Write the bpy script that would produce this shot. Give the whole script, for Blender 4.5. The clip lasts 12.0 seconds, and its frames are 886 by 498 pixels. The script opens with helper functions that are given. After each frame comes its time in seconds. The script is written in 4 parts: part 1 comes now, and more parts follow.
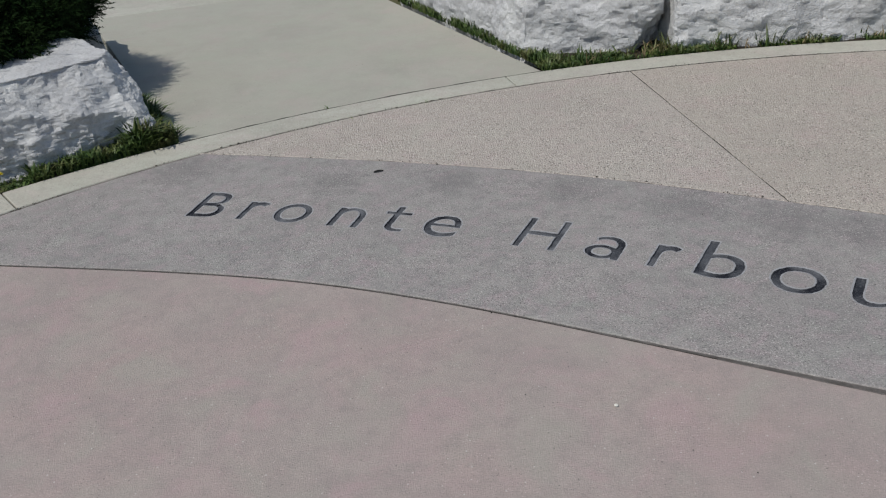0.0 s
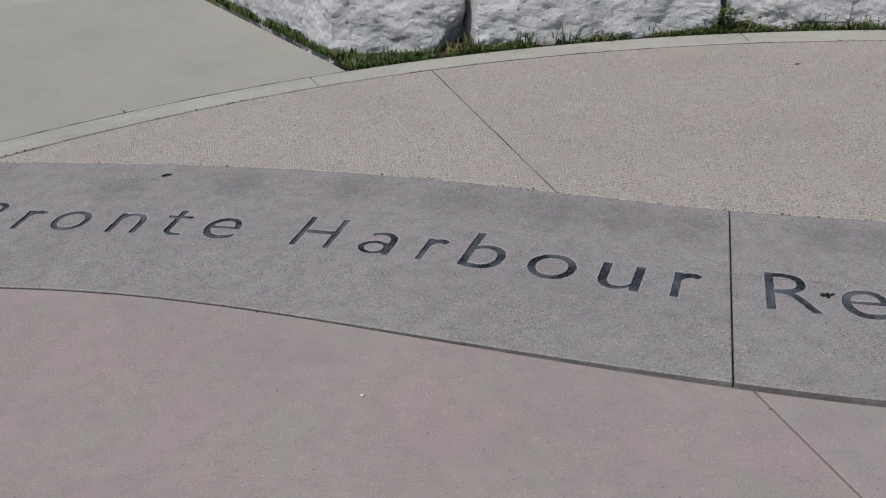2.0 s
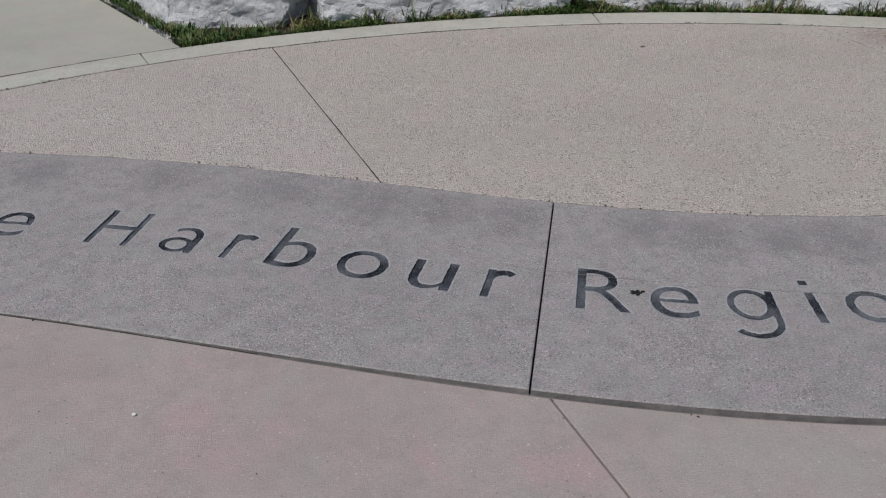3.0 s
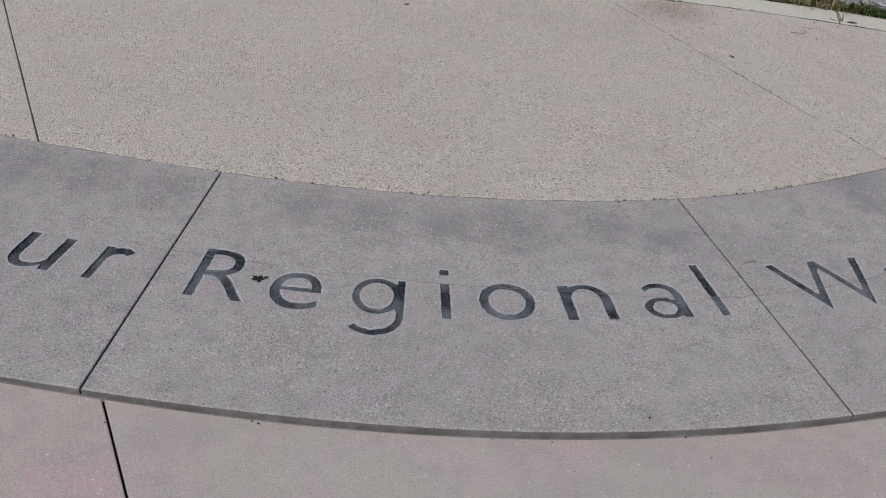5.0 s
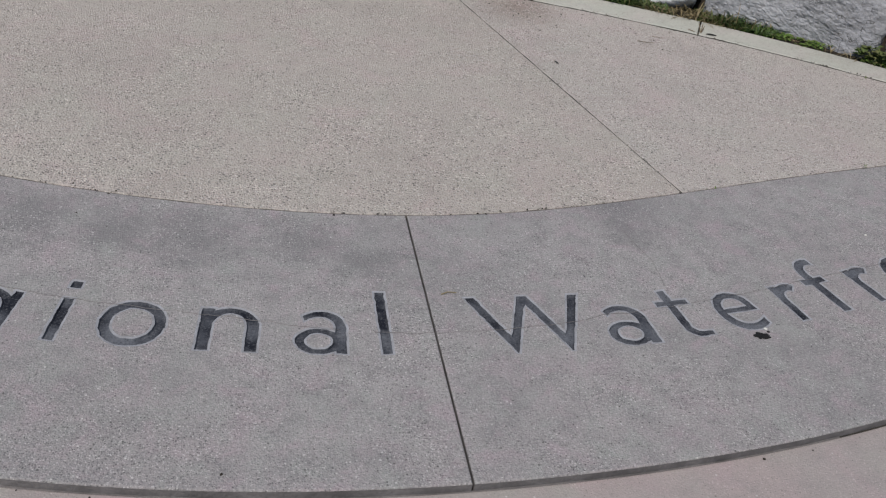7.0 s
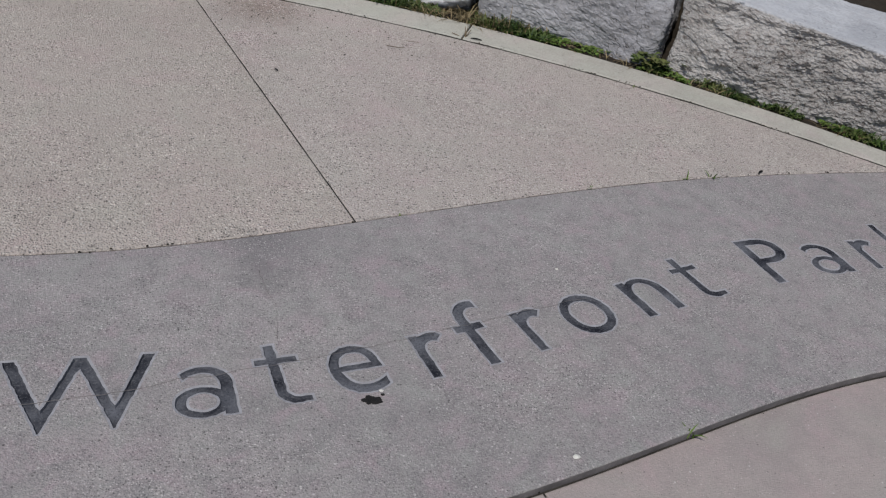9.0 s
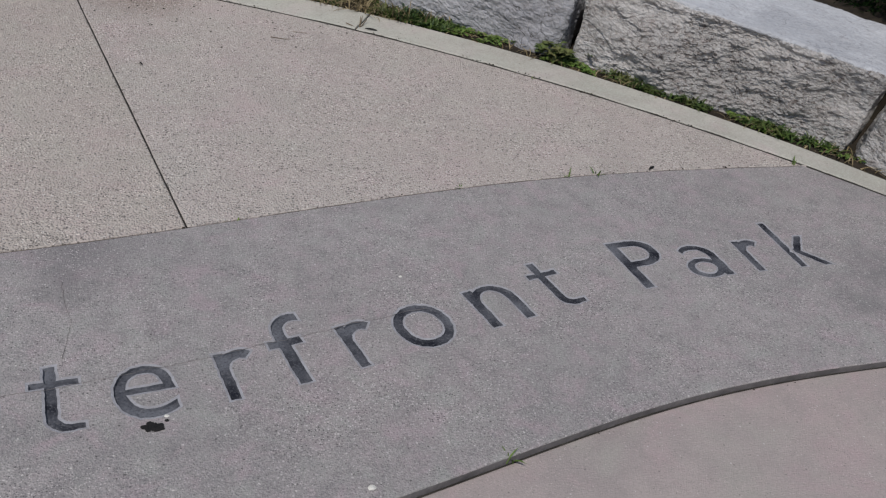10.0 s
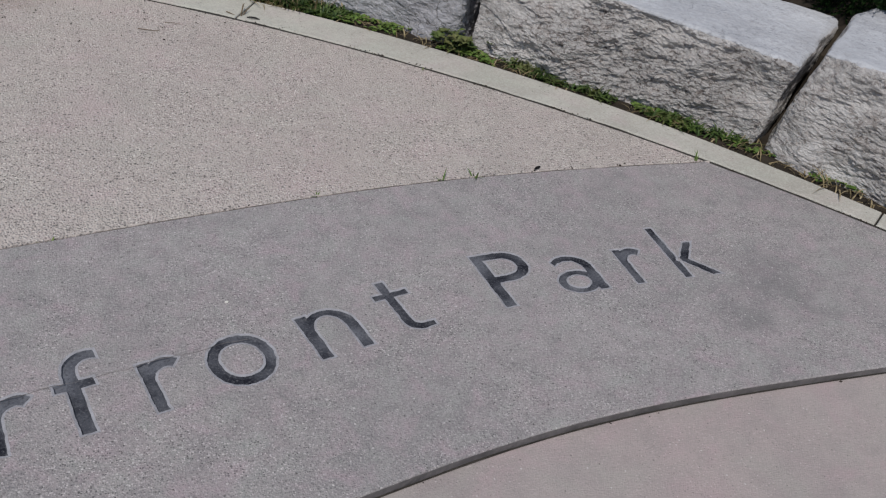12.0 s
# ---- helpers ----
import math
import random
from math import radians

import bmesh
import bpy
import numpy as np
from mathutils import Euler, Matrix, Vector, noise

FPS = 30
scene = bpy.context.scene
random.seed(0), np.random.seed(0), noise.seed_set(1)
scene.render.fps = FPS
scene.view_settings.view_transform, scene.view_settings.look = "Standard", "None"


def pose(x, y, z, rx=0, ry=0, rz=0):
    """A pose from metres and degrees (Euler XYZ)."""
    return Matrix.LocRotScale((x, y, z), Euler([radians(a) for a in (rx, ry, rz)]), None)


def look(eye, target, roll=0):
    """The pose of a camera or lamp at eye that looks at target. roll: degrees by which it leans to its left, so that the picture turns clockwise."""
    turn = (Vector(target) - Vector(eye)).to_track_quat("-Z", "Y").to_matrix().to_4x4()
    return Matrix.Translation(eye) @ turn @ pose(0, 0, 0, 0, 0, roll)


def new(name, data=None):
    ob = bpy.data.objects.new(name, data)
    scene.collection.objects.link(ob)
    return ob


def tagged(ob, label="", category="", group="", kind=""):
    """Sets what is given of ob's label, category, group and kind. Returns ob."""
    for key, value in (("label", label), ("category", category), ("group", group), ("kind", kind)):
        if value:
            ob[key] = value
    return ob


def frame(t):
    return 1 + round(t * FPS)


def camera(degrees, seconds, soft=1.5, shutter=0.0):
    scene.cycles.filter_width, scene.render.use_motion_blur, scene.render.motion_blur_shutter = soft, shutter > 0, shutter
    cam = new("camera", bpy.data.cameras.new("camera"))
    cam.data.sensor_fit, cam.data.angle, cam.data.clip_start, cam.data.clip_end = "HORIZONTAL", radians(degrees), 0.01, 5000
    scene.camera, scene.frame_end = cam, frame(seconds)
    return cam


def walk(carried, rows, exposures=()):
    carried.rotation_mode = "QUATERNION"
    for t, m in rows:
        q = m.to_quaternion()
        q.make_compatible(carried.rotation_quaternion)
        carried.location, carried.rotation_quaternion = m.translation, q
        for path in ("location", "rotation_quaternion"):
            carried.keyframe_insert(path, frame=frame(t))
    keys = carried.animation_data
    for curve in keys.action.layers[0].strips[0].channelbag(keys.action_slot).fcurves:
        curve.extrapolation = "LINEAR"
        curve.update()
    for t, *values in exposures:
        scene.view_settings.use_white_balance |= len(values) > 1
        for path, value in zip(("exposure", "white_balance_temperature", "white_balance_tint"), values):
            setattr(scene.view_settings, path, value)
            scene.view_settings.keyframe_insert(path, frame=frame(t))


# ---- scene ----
cam = camera(52.5, 12.0, soft=1.2)
PATH = [
    (0, (0.338, -0.079, 1.549), (0.17, 1.682, 0.617), -4.8),
    (0.5, (0.335, -0.083, 1.55), (0.216, 1.685, 0.625), -4.8),
    (1, (0.421, -0.1, 1.553), (0.388, 1.669, 0.619), -4.5),
    (1.5, (0.569, -0.135, 1.557), (0.595, 1.628, 0.614), -3.8),
    (2, (0.715, -0.146, 1.554), (0.818, 1.61, 0.603), -3.0),
    (2.5, (0.872, -0.057, 1.544), (1.097, 1.67, 0.562), -1.6),
    (2.7, (0.938, 0.004, 1.547), (1.208, 1.716, 0.549), -1.0),
    (4.3, (1.631, -0.041, 1.545), (2.039, 1.611, 0.495), 2.8),
    (4.5, (1.718, -0.016, 1.532), (2.149, 1.625, 0.473), 3.6),
    (5, (1.968, 0.069, 1.539), (2.451, 1.664, 0.433), 5.4),
    (5.5, (2.207, 0.075, 1.527), (2.691, 1.661, 0.409), 6.6),
    (6, (2.478, 0.021, 1.529), (2.931, 1.612, 0.405), 7.6),
    (6.5, (2.702, 0.062, 1.495), (3.143, 1.654, 0.367), 8.1),
    (7, (2.972, 0.165, 1.513), (3.457, 1.75, 0.394), 9.1),
    (7.5, (3.254, 0.194, 1.503), (3.783, 1.775, 0.398), 9.8),
    (7.7, (3.37, 0.184, 1.519), (3.913, 1.76, 0.414), 10.2),
    (9.3, (4.12, 0.388, 1.505), (4.737, 1.937, 0.401), 10.9),
    (9.5, (4.221, 0.399, 1.5), (4.836, 1.945, 0.391), 10.7),
    (10, (4.481, 0.401, 1.519), (5.095, 1.941, 0.4), 10.7),
    (10.5, (4.646, 0.459, 1.511), (5.267, 1.987, 0.38), 10.6),
    (11, (4.781, 0.563, 1.528), (5.416, 2.08, 0.39), 10.6),
    (11.5, (4.884, 0.559, 1.533), (5.514, 2.067, 0.38), 10.5),
    (12, (4.945, 0.546, 1.536), (5.584, 2.046, 0.378), 10.6),
]
walk(cam, [(t, look(eye, target, roll)) for t, eye, target, roll in PATH],
     [(0.0, -0.12, 6530, 5), (2.5, -0.20, 6430, 8), (5.5, -0.03, 6430, 8), (7.5, -0.12, 6430, 8), (9.5, -0.20, 6430, 10), (12.0, -0.12, 6400, 10)])

# ---- daylight ----
SUN_EL, SUN_TO = 57.0, (-0.6, -0.8)
sun_dir = Vector((SUN_TO[0] * math.cos(radians(SUN_EL)), SUN_TO[1] * math.cos(radians(SUN_EL)), math.sin(radians(SUN_EL))))
world = bpy.data.worlds.new("sky")
scene.world = world
world.use_nodes = True
sky = world.node_tree.nodes.new("ShaderNodeTexSky")
sky.sky_type, sky.sun_disc = "NISHITA", False
sky.sun_elevation, sky.sun_rotation = radians(SUN_EL), math.atan2(SUN_TO[0], SUN_TO[1])
back = world.node_tree.nodes["Background"]
back.inputs["Strength"].default_value = 0.10
world.node_tree.links.new(sky.outputs[0], back.inputs["Color"])
lamp = bpy.data.lights.new("sun", "SUN")
lamp.energy, lamp.angle, lamp.color = 3.6, radians(0.53), (1.0, 0.955, 0.90)
sun = new("sun", lamp)
sun.matrix_world = look(sun_dir * 30, (0, 0, 0))


# ---- materials ----
def shader(name):
    m = bpy.data.materials.new(name)
    m.use_nodes = True
    nt = m.node_tree
    return m, nt, nt.nodes["Principled BSDF"]


def node(nt, kind, links=(), **values):
    n = nt.nodes.new(kind)
    for key, value in values.items():
        if key in ("blend_type", "data_type", "feature", "operation", "interpolation_type", "clamp", "distance_metric"):
            if key == "blend_type":
                n.blend_type = value
            elif key == "data_type":
                n.data_type = value
            elif key == "feature":
                n.feature = value
            elif key == "operation":
                n.operation = value
            elif key == "distance_metric":
                n.distance = value
        else:
            n.inputs[key.replace("_", " ")].default_value = value
    for key, out in links:
        nt.links.new(out, n.inputs[key])
    return n


def coords(nt):
    return nt.nodes.new("ShaderNodeTexCoord").outputs["Object"]


def noise_tex(nt, at, scale, detail=4.0, rough=0.55, warp=0.0):
    return node(nt, "ShaderNodeTexNoise", [("Vector", at)], Scale=scale, Detail=detail, Roughness=rough, Distortion=warp).outputs["Fac"]


def ramp(nt, fac, low, high):
    """0 below low, 1 above high."""
    return node(nt, "ShaderNodeMapRange", [("Value", fac)], From_Min=low, From_Max=high).outputs["Result"]


def mix(nt, fac, a, b, how="MIX"):
    n = node(nt, "ShaderNodeMix", data_type="RGBA", blend_type=how)
    for slot, value in ((0, fac), (6, a), (7, b)):
        if hasattr(value, "is_linked"):
            nt.links.new(value, n.inputs[slot])
        else:
            n.inputs[slot].default_value = value if slot == 0 else (*value, 1)
    return n.outputs[2]


def times(nt, a, k):
    n = node(nt, "ShaderNodeMath", [(0, a)], operation="MULTIPLY")
    if hasattr(k, "is_linked"):
        nt.links.new(k, n.inputs[1])
    else:
        n.inputs[1].default_value = k
    return n.outputs[0]


def bump(nt, bsdf, height, strength, distance):
    b = node(nt, "ShaderNodeBump", [("Height", height)], Strength=strength, Distance=distance)
    nt.links.new(b.outputs[0], bsdf.inputs["Normal"])


def concrete(name, base, stain, tint, grain, dark, light, pits, rough=0.85, stain_at=(0.48, 0.72), relief=0.5, spot=None, speck=0.8, mottle=0.4, salt=0.7, flecks=0.02, drift=0.45, clump=7.0, cloud=1.0, marks=(), pit=0.7, tone=4.3):
    """Weathered concrete: big stains, mid mottling, a tint that comes in patches, and aggregate specks of 'grain' per metre."""
    m, nt, bsdf = shader(name)
    at = coords(nt)
    big = noise_tex(nt, at, 1.3, 7, 0.68, 0.4)
    mid = noise_tex(nt, at, clump, 7, 0.7)
    patch = noise_tex(nt, at, 1.7, 3, 0.5)
    fine = noise_tex(nt, at, 150.0, 3, 0.75)
    c = mix(nt, times(nt, ramp(nt, big, *stain_at), cloud), base, stain)
    c = mix(nt, times(nt, ramp(nt, patch, 0.45, 0.7), 0.7), c, tint)
    c = mix(nt, times(nt, ramp(nt, mid, 0.42, 0.70), mottle), c, stain)
    hue = noise_tex(nt, at, tone, 5, 0.65, 0.6)
    c = mix(nt, times(nt, ramp(nt, hue, 0.52, 0.68), drift), c, (base[0] * 1.06, base[1] * 0.93, base[2] * 1.0))
    c = mix(nt, times(nt, ramp(nt, hue, 0.48, 0.32), drift), c, (base[0] * 0.93, base[1] * 1.0, base[2] * 0.96))
    c = mix(nt, times(nt, ramp(nt, fine, 0.50, 0.72), salt), c, tuple(v * 1.45 for v in base))
    c = mix(nt, times(nt, ramp(nt, fine, 0.50, 0.28), salt), c, tuple(v * 0.62 for v in stain))
    if marks:
        # old water stains, ragged at the rim
        least = None
        for x, y, r in marks:
            d = node(nt, "ShaderNodeVectorMath", [(0, at)], operation="DISTANCE")
            d.inputs[1].default_value = (x, y, 0)
            d = times(nt, d.outputs["Value"], 1 / r)
            least = d if least is None else node(nt, "ShaderNodeMath", [(0, least), (1, d)], operation="MINIMUM").outputs[0]
        torn = node(nt, "ShaderNodeMath", [(0, least), (1, times(nt, noise_tex(nt, at, 14.0, 8, 0.80), 3.4))], operation="ADD").outputs[0]
        c = mix(nt, times(nt, ramp(nt, torn, 2.85, 1.90), 0.60), c, tuple(v * 0.90 for v in stain))
    if spot:
        reach = node(nt, "ShaderNodeVectorMath", [(0, at)], operation="DISTANCE")
        reach.inputs[1].default_value = (*spot[:2], 0)
        wobble = node(nt, "ShaderNodeMath", [(0, reach.outputs["Value"]), (1, times(nt, mid, spot[2] * 1.6))], operation="ADD").outputs[0]
        c = mix(nt, times(nt, ramp(nt, wobble, spot[2] * 1.9, spot[2] * 0.9), 0.55), c, spot[3])
    cells = node(nt, "ShaderNodeTexVoronoi", [("Vector", at)], Scale=grain)
    cell = node(nt, "ShaderNodeSeparateColor", [(0, cells.outputs["Color"])])
    near = ramp(nt, cells.outputs["Distance"], 0.62, 0.28)
    ragged = noise_tex(nt, at, grain * 1.9, 2, 0.6)
    d = times(nt, times(nt, ramp(nt, cell.outputs[0], 1 - dark, 1 - dark + 0.10), near), ramp(nt, ragged, 0.30, 0.52))
    l = times(nt, times(nt, ramp(nt, cell.outputs[1], 1 - light, 1 - light + 0.10), near), ramp(nt, ragged, 0.68, 0.46))
    crowd = node(nt, "ShaderNodeMapRange", [(0, noise_tex(nt, at, 3.4, 5, 0.65, 0.3))])
    for slot, value in ((1, 0.36), (2, 0.62), (3, 0.25), (4, 1.15)):
        crowd.inputs[slot].default_value = value
    d, l = times(nt, times(nt, d, speck), crowd.outputs[0]), times(nt, times(nt, l, speck), crowd.outputs[0])
    c = mix(nt, d, c, tuple(v * 0.34 for v in stain))
    c = mix(nt, l, c, tuple(min(0.72, v * 1.75) for v in base))
    stray = node(nt, "ShaderNodeTexVoronoi", [("Vector", at)], Scale=grain * 0.55)
    pick = node(nt, "ShaderNodeSeparateColor", [(0, stray.outputs["Color"])])
    small = ramp(nt, stray.outputs["Distance"], 0.40, 0.22)
    c = mix(nt, times(nt, times(nt, ramp(nt, pick.outputs[0], 1 - flecks, 1 - flecks * 0.8), small), 0.5), c, (0.58, 0.55, 0.52))
    c = mix(nt, times(nt, times(nt, ramp(nt, pick.outputs[1], 1 - flecks, 1 - flecks * 0.8), small), pit), c, (0.05, 0.046, 0.044))
    nt.links.new(c, bsdf.inputs["Base Color"])
    bsdf.inputs["Roughness"].default_value = rough
    bsdf.inputs["Specular IOR Level"].default_value = 0.25
    h = node(nt, "ShaderNodeMath", [(0, fine), (1, times(nt, near, pits))], operation="ADD").outputs[0]
    bump(nt, bsdf, h, relief, 0.004)
    return m


AGGREGATE = concrete("exposed_aggregate", (0.422, 0.372, 0.332), (0.308, 0.268, 0.240), (0.404, 0.362, 0.320), 150, 0.32, 0.30, 1.1, relief=0.8, speck=1.0, salt=0.38, flecks=0.15, clump=13.0, cloud=0.6, pit=0.72, spot=(4.48, 4.44, 0.26, (0.17, 0.115, 0.09)))
ROSY = concrete("rosy_exposed_aggregate", (0.430, 0.381, 0.346), (0.315, 0.274, 0.250), (0.418, 0.366, 0.330), 150, 0.32, 0.30, 1.1, relief=0.8, speck=1.0, salt=0.38, flecks=0.15, clump=13.0, cloud=0.6, pit=0.72, spot=(4.48, 4.44, 0.26, (0.17, 0.115, 0.09)))
PINK = concrete("pink_broomed_concrete", (0.318, 0.268, 0.252), (0.244, 0.209, 0.201), (0.338, 0.256, 0.245), 230, 0.12, 0.12, 0.4, relief=0.35, speck=0.5, salt=0.22, flecks=0.010, mottle=0.68, drift=0.8, clump=15.0, pit=0.5)
DULL_PINK = concrete("dull_pink_concrete", (0.315, 0.273, 0.256), (0.246, 0.215, 0.206), (0.326, 0.263, 0.249), 230, 0.12, 0.12, 0.4, relief=0.35, speck=0.5, salt=0.22, flecks=0.010, mottle=0.68, drift=0.7, clump=15.0, pit=0.5)
BAND_MARKS = [(1.0, 3.14, 0.18), (1.35, 2.98, 0.20), (1.58, 2.86, 0.17), (1.82, 2.75, 0.15), (2.25, 2.60, 0.14), (2.44, 2.50, 0.16), (2.68, 2.42, 0.12), (2.90, 2.38, 0.16), (3.20, 2.36, 0.14), (3.38, 2.25, 0.10),
              (4.26, 2.38, 0.10), (6.80, 2.28, 0.17), (6.60, 2.13, 0.10), (-1.2, 3.74, 0.20), (-0.45, 3.52, 0.15), (0.05, 3.46, 0.14), (0.55, 3.32, 0.15)]
GREY = concrete("grey_band_concrete", (0.286, 0.264, 0.256), (0.174, 0.163, 0.163), (0.288, 0.257, 0.250), 220, 0.30, 0.30, 0.7, stain_at=(0.45, 0.66), drift=0.75, relief=0.45, spot=(4.28, 2.56, 0.17, (0.115, 0.112, 0.116)), mottle=0.85, salt=0.52, flecks=0.05, speck=0.78, clump=13.0, cloud=0.5, tone=11.0, marks=BAND_MARKS)
PALE = concrete("pale_kerb_concrete", (0.40, 0.385, 0.342), (0.30, 0.285, 0.25), (0.37, 0.36, 0.31), 220, 0.04, 0.03, 0.2, relief=0.5, salt=0.40, flecks=0.04, stain_at=(0.44, 0.64), mottle=0.6, clump=14.0)
WALKWAY = concrete("walkway_concrete", (0.335, 0.322, 0.282), (0.28, 0.268, 0.235), (0.325, 0.317, 0.270), 220, 0.03, 0.03, 0.15, relief=0.3, salt=0.2, flecks=0.006)


def plain(name, base, other, scale, rough=0.9, relief=0.4, distance=0.01):
    m, nt, bsdf = shader(name)
    at = coords(nt)
    f = noise_tex(nt, at, scale, 6, 0.65)
    g = noise_tex(nt, at, scale * 9, 4, 0.65)
    c = mix(nt, ramp(nt, f, 0.35, 0.65), base, other)
    c = mix(nt, times(nt, ramp(nt, g, 0.4, 0.7), 0.5), c, other)
    nt.links.new(c, bsdf.inputs["Base Color"])
    bsdf.inputs["Roughness"].default_value = rough
    bsdf.inputs["Specular IOR Level"].default_value = 0.2
    bump(nt, bsdf, g, relief, distance)
    return m


# soil colour taken near black, to carry the shade at the stones' feet
SOIL = plain("shade_dark_soil", (0.015, 0.012, 0.009), (0.036, 0.028, 0.020), 14)
JOINT = plain("joint_dirt", (0.020, 0.018, 0.016), (0.045, 0.040, 0.034), 20)
TURF = plain("rough_turf", (0.05, 0.07, 0.02), (0.09, 0.075, 0.04), 5)
EDGE_DIRT = plain("dirty_edge", (0.185, 0.168, 0.165), (0.095, 0.087, 0.085), 11)
BROKEN = plain("broken_joint_dirt", (0.035, 0.031, 0.028), (0.17, 0.155, 0.138), 4)
SANDY = plain("sandy_joint_dirt", (0.16, 0.135, 0.115), (0.075, 0.064, 0.055), 16)
RIM = plain("pale_groove_rim", (0.335, 0.333, 0.352), (0.235, 0.228, 0.235), 30)


def worn_stain():
    m, nt, bsdf = shader("letter_stain")
    at = coords(nt)
    each = nt.nodes.new("ShaderNodeObjectInfo").outputs["Random"]
    cloud = noise_tex(nt, at, 7.5, 3, 0.5)
    grainy = noise_tex(nt, at, 150, 4, 0.7)
    wear = node(nt, "ShaderNodeMath", [(0, cloud), (1, times(nt, each, 0.10))], operation="ADD").outputs[0]
    c = mix(nt, ramp(nt, wear, 0.42, 0.72), (0.009, 0.010, 0.016), (0.115, 0.119, 0.134))
    scuff = noise_tex(nt, at, 38, 6, 0.75)
    c = mix(nt, times(nt, ramp(nt, scuff, 0.52, 0.70), 0.42), c, (0.135, 0.137, 0.148))
    c = mix(nt, times(nt, ramp(nt, grainy, 0.54, 0.66), 0.5), c, (0.17, 0.170, 0.178))
    c = mix(nt, times(nt, ramp(nt, grainy, 0.46, 0.34), 0.6), c, (0.010, 0.011, 0.015))
    nt.links.new(c, bsdf.inputs["Base Color"])
    bsdf.inputs["Roughness"].default_value = 0.8
    bsdf.inputs["Specular IOR Level"].default_value = 0.2
    bump(nt, bsdf, grainy, 0.6, 0.004)
    return m


STAIN = worn_stain()
TWIG = plain("dry_twig", (0.10, 0.070, 0.045), (0.17, 0.13, 0.085), 60)
BLACK = plain("black_gum", (0.008, 0.008, 0.008), (0.016, 0.014, 0.013), 80, 0.7)
PEBBLE = plain("white_pebble", (0.55, 0.53, 0.48), (0.65, 0.63, 0.58), 60)


def rock(name, pale, grey, brown, layers=2.6, dark=0.6, cracks=0.5, relief=1.0, deep=0.022):
    m, nt, bsdf = shader(name)
    at = coords(nt)
    squash = node(nt, "ShaderNodeMapping", [("Vector", at)])
    squash.inputs["Rotation"].default_value = (0, radians(16 * (layers - 1)), 0)
    squash.inputs["Scale"].default_value = (1.0 / layers ** 0.5, 1.0, layers)
    big = noise_tex(nt, at, 2.2, 5, 0.6, 0.5)
    mid = noise_tex(nt, squash.outputs[0], 18, 9, 0.75)
    fine = noise_tex(nt, squash.outputs[0], 48, 7, 0.75)
    c = mix(nt, ramp(nt, big, 0.38, 0.62), pale, grey)
    c = mix(nt, times(nt, ramp(nt, mid, 0.5, 0.68), 0.55), c, brown)
    c = mix(nt, times(nt, ramp(nt, fine, 0.35, 0.7), 0.35), c, tuple(v * 1.2 for v in pale))
    pit = noise_tex(nt, squash.outputs[0], 42, 6, 0.75)
    rugged = ramp(nt, noise_tex(nt, at, 3.1, 4, 0.6, 0.8), 0.36, 0.58)
    fresh = node(nt, "ShaderNodeMath", [(0, times(nt, rugged, 0.8))], operation="ADD")
    fresh.inputs[1].default_value = 0.2
    fresh = fresh.outputs[0]
    c = mix(nt, times(nt, times(nt, ramp(nt, pit, 0.53, 0.60), dark), fresh), c, tuple(v * 0.34 for v in brown))
    grainy = noise_tex(nt, squash.outputs[0], 95, 4, 0.7)
    c = mix(nt, times(nt, times(nt, ramp(nt, grainy, 0.54, 0.64), dark * 0.8), fresh), c, tuple(v * 0.4 for v in brown))
    crack = node(nt, "ShaderNodeTexVoronoi", [("Vector", node(nt, "ShaderNodeMix", [(6, squash.outputs[0]), (7, node(nt, "ShaderNodeTexNoise", [("Vector", at)], Scale=5.0, Detail=7.0).outputs["Color"])], data_type="RGBA", Factor=0.45).outputs[2])], Scale=5.5, feature="DISTANCE_TO_EDGE")
    line = times(nt, ramp(nt, crack.outputs["Distance"], 0.016, 0.003), ramp(nt, big, 0.52, 0.60))
    c = mix(nt, times(nt, line, cracks), c, (0.05, 0.045, 0.04))
    nt.links.new(c, bsdf.inputs["Base Color"])
    bsdf.inputs["Roughness"].default_value = 0.9
    bsdf.inputs["Specular IOR Level"].default_value = 0.2
    h = node(nt, "ShaderNodeMath", [(0, times(nt, mid, 0.55)), (1, times(nt, line, -cracks))], operation="ADD").outputs[0]
    h = node(nt, "ShaderNodeMath", [(0, h), (1, times(nt, fine, 0.85))], operation="ADD").outputs[0]
    h = times(nt, h, fresh)
    h = node(nt, "ShaderNodeMath", [(0, h), (1, times(nt, grainy, 0.55))], operation="ADD").outputs[0]
    bump(nt, bsdf, h, relief, deep)
    return m


LIMESTONE = rock("white_limestone", (0.59, 0.585, 0.592), (0.50, 0.495, 0.512), (0.38, 0.367, 0.368), 1.0, 0.32, 0.12, 0.75)
TOPSTONE = rock("weathered_top_limestone", (0.41, 0.415, 0.43), (0.31, 0.315, 0.33), (0.29, 0.28, 0.28), 1.0, 0.35, 0.4, 0.3)
SMOOTHSTONE = rock("smooth_grey_limestone", (0.360, 0.356, 0.370), (0.290, 0.286, 0.300), (0.27, 0.252, 0.248), 1.2, 0.40, 0.8, 0.6)
GREYSTONE = rock("weathered_limestone", (0.520, 0.500, 0.486), (0.440, 0.420, 0.404), (0.30, 0.230, 0.195), 1.2, 0.75, 0.2, 1.0, 0.026)


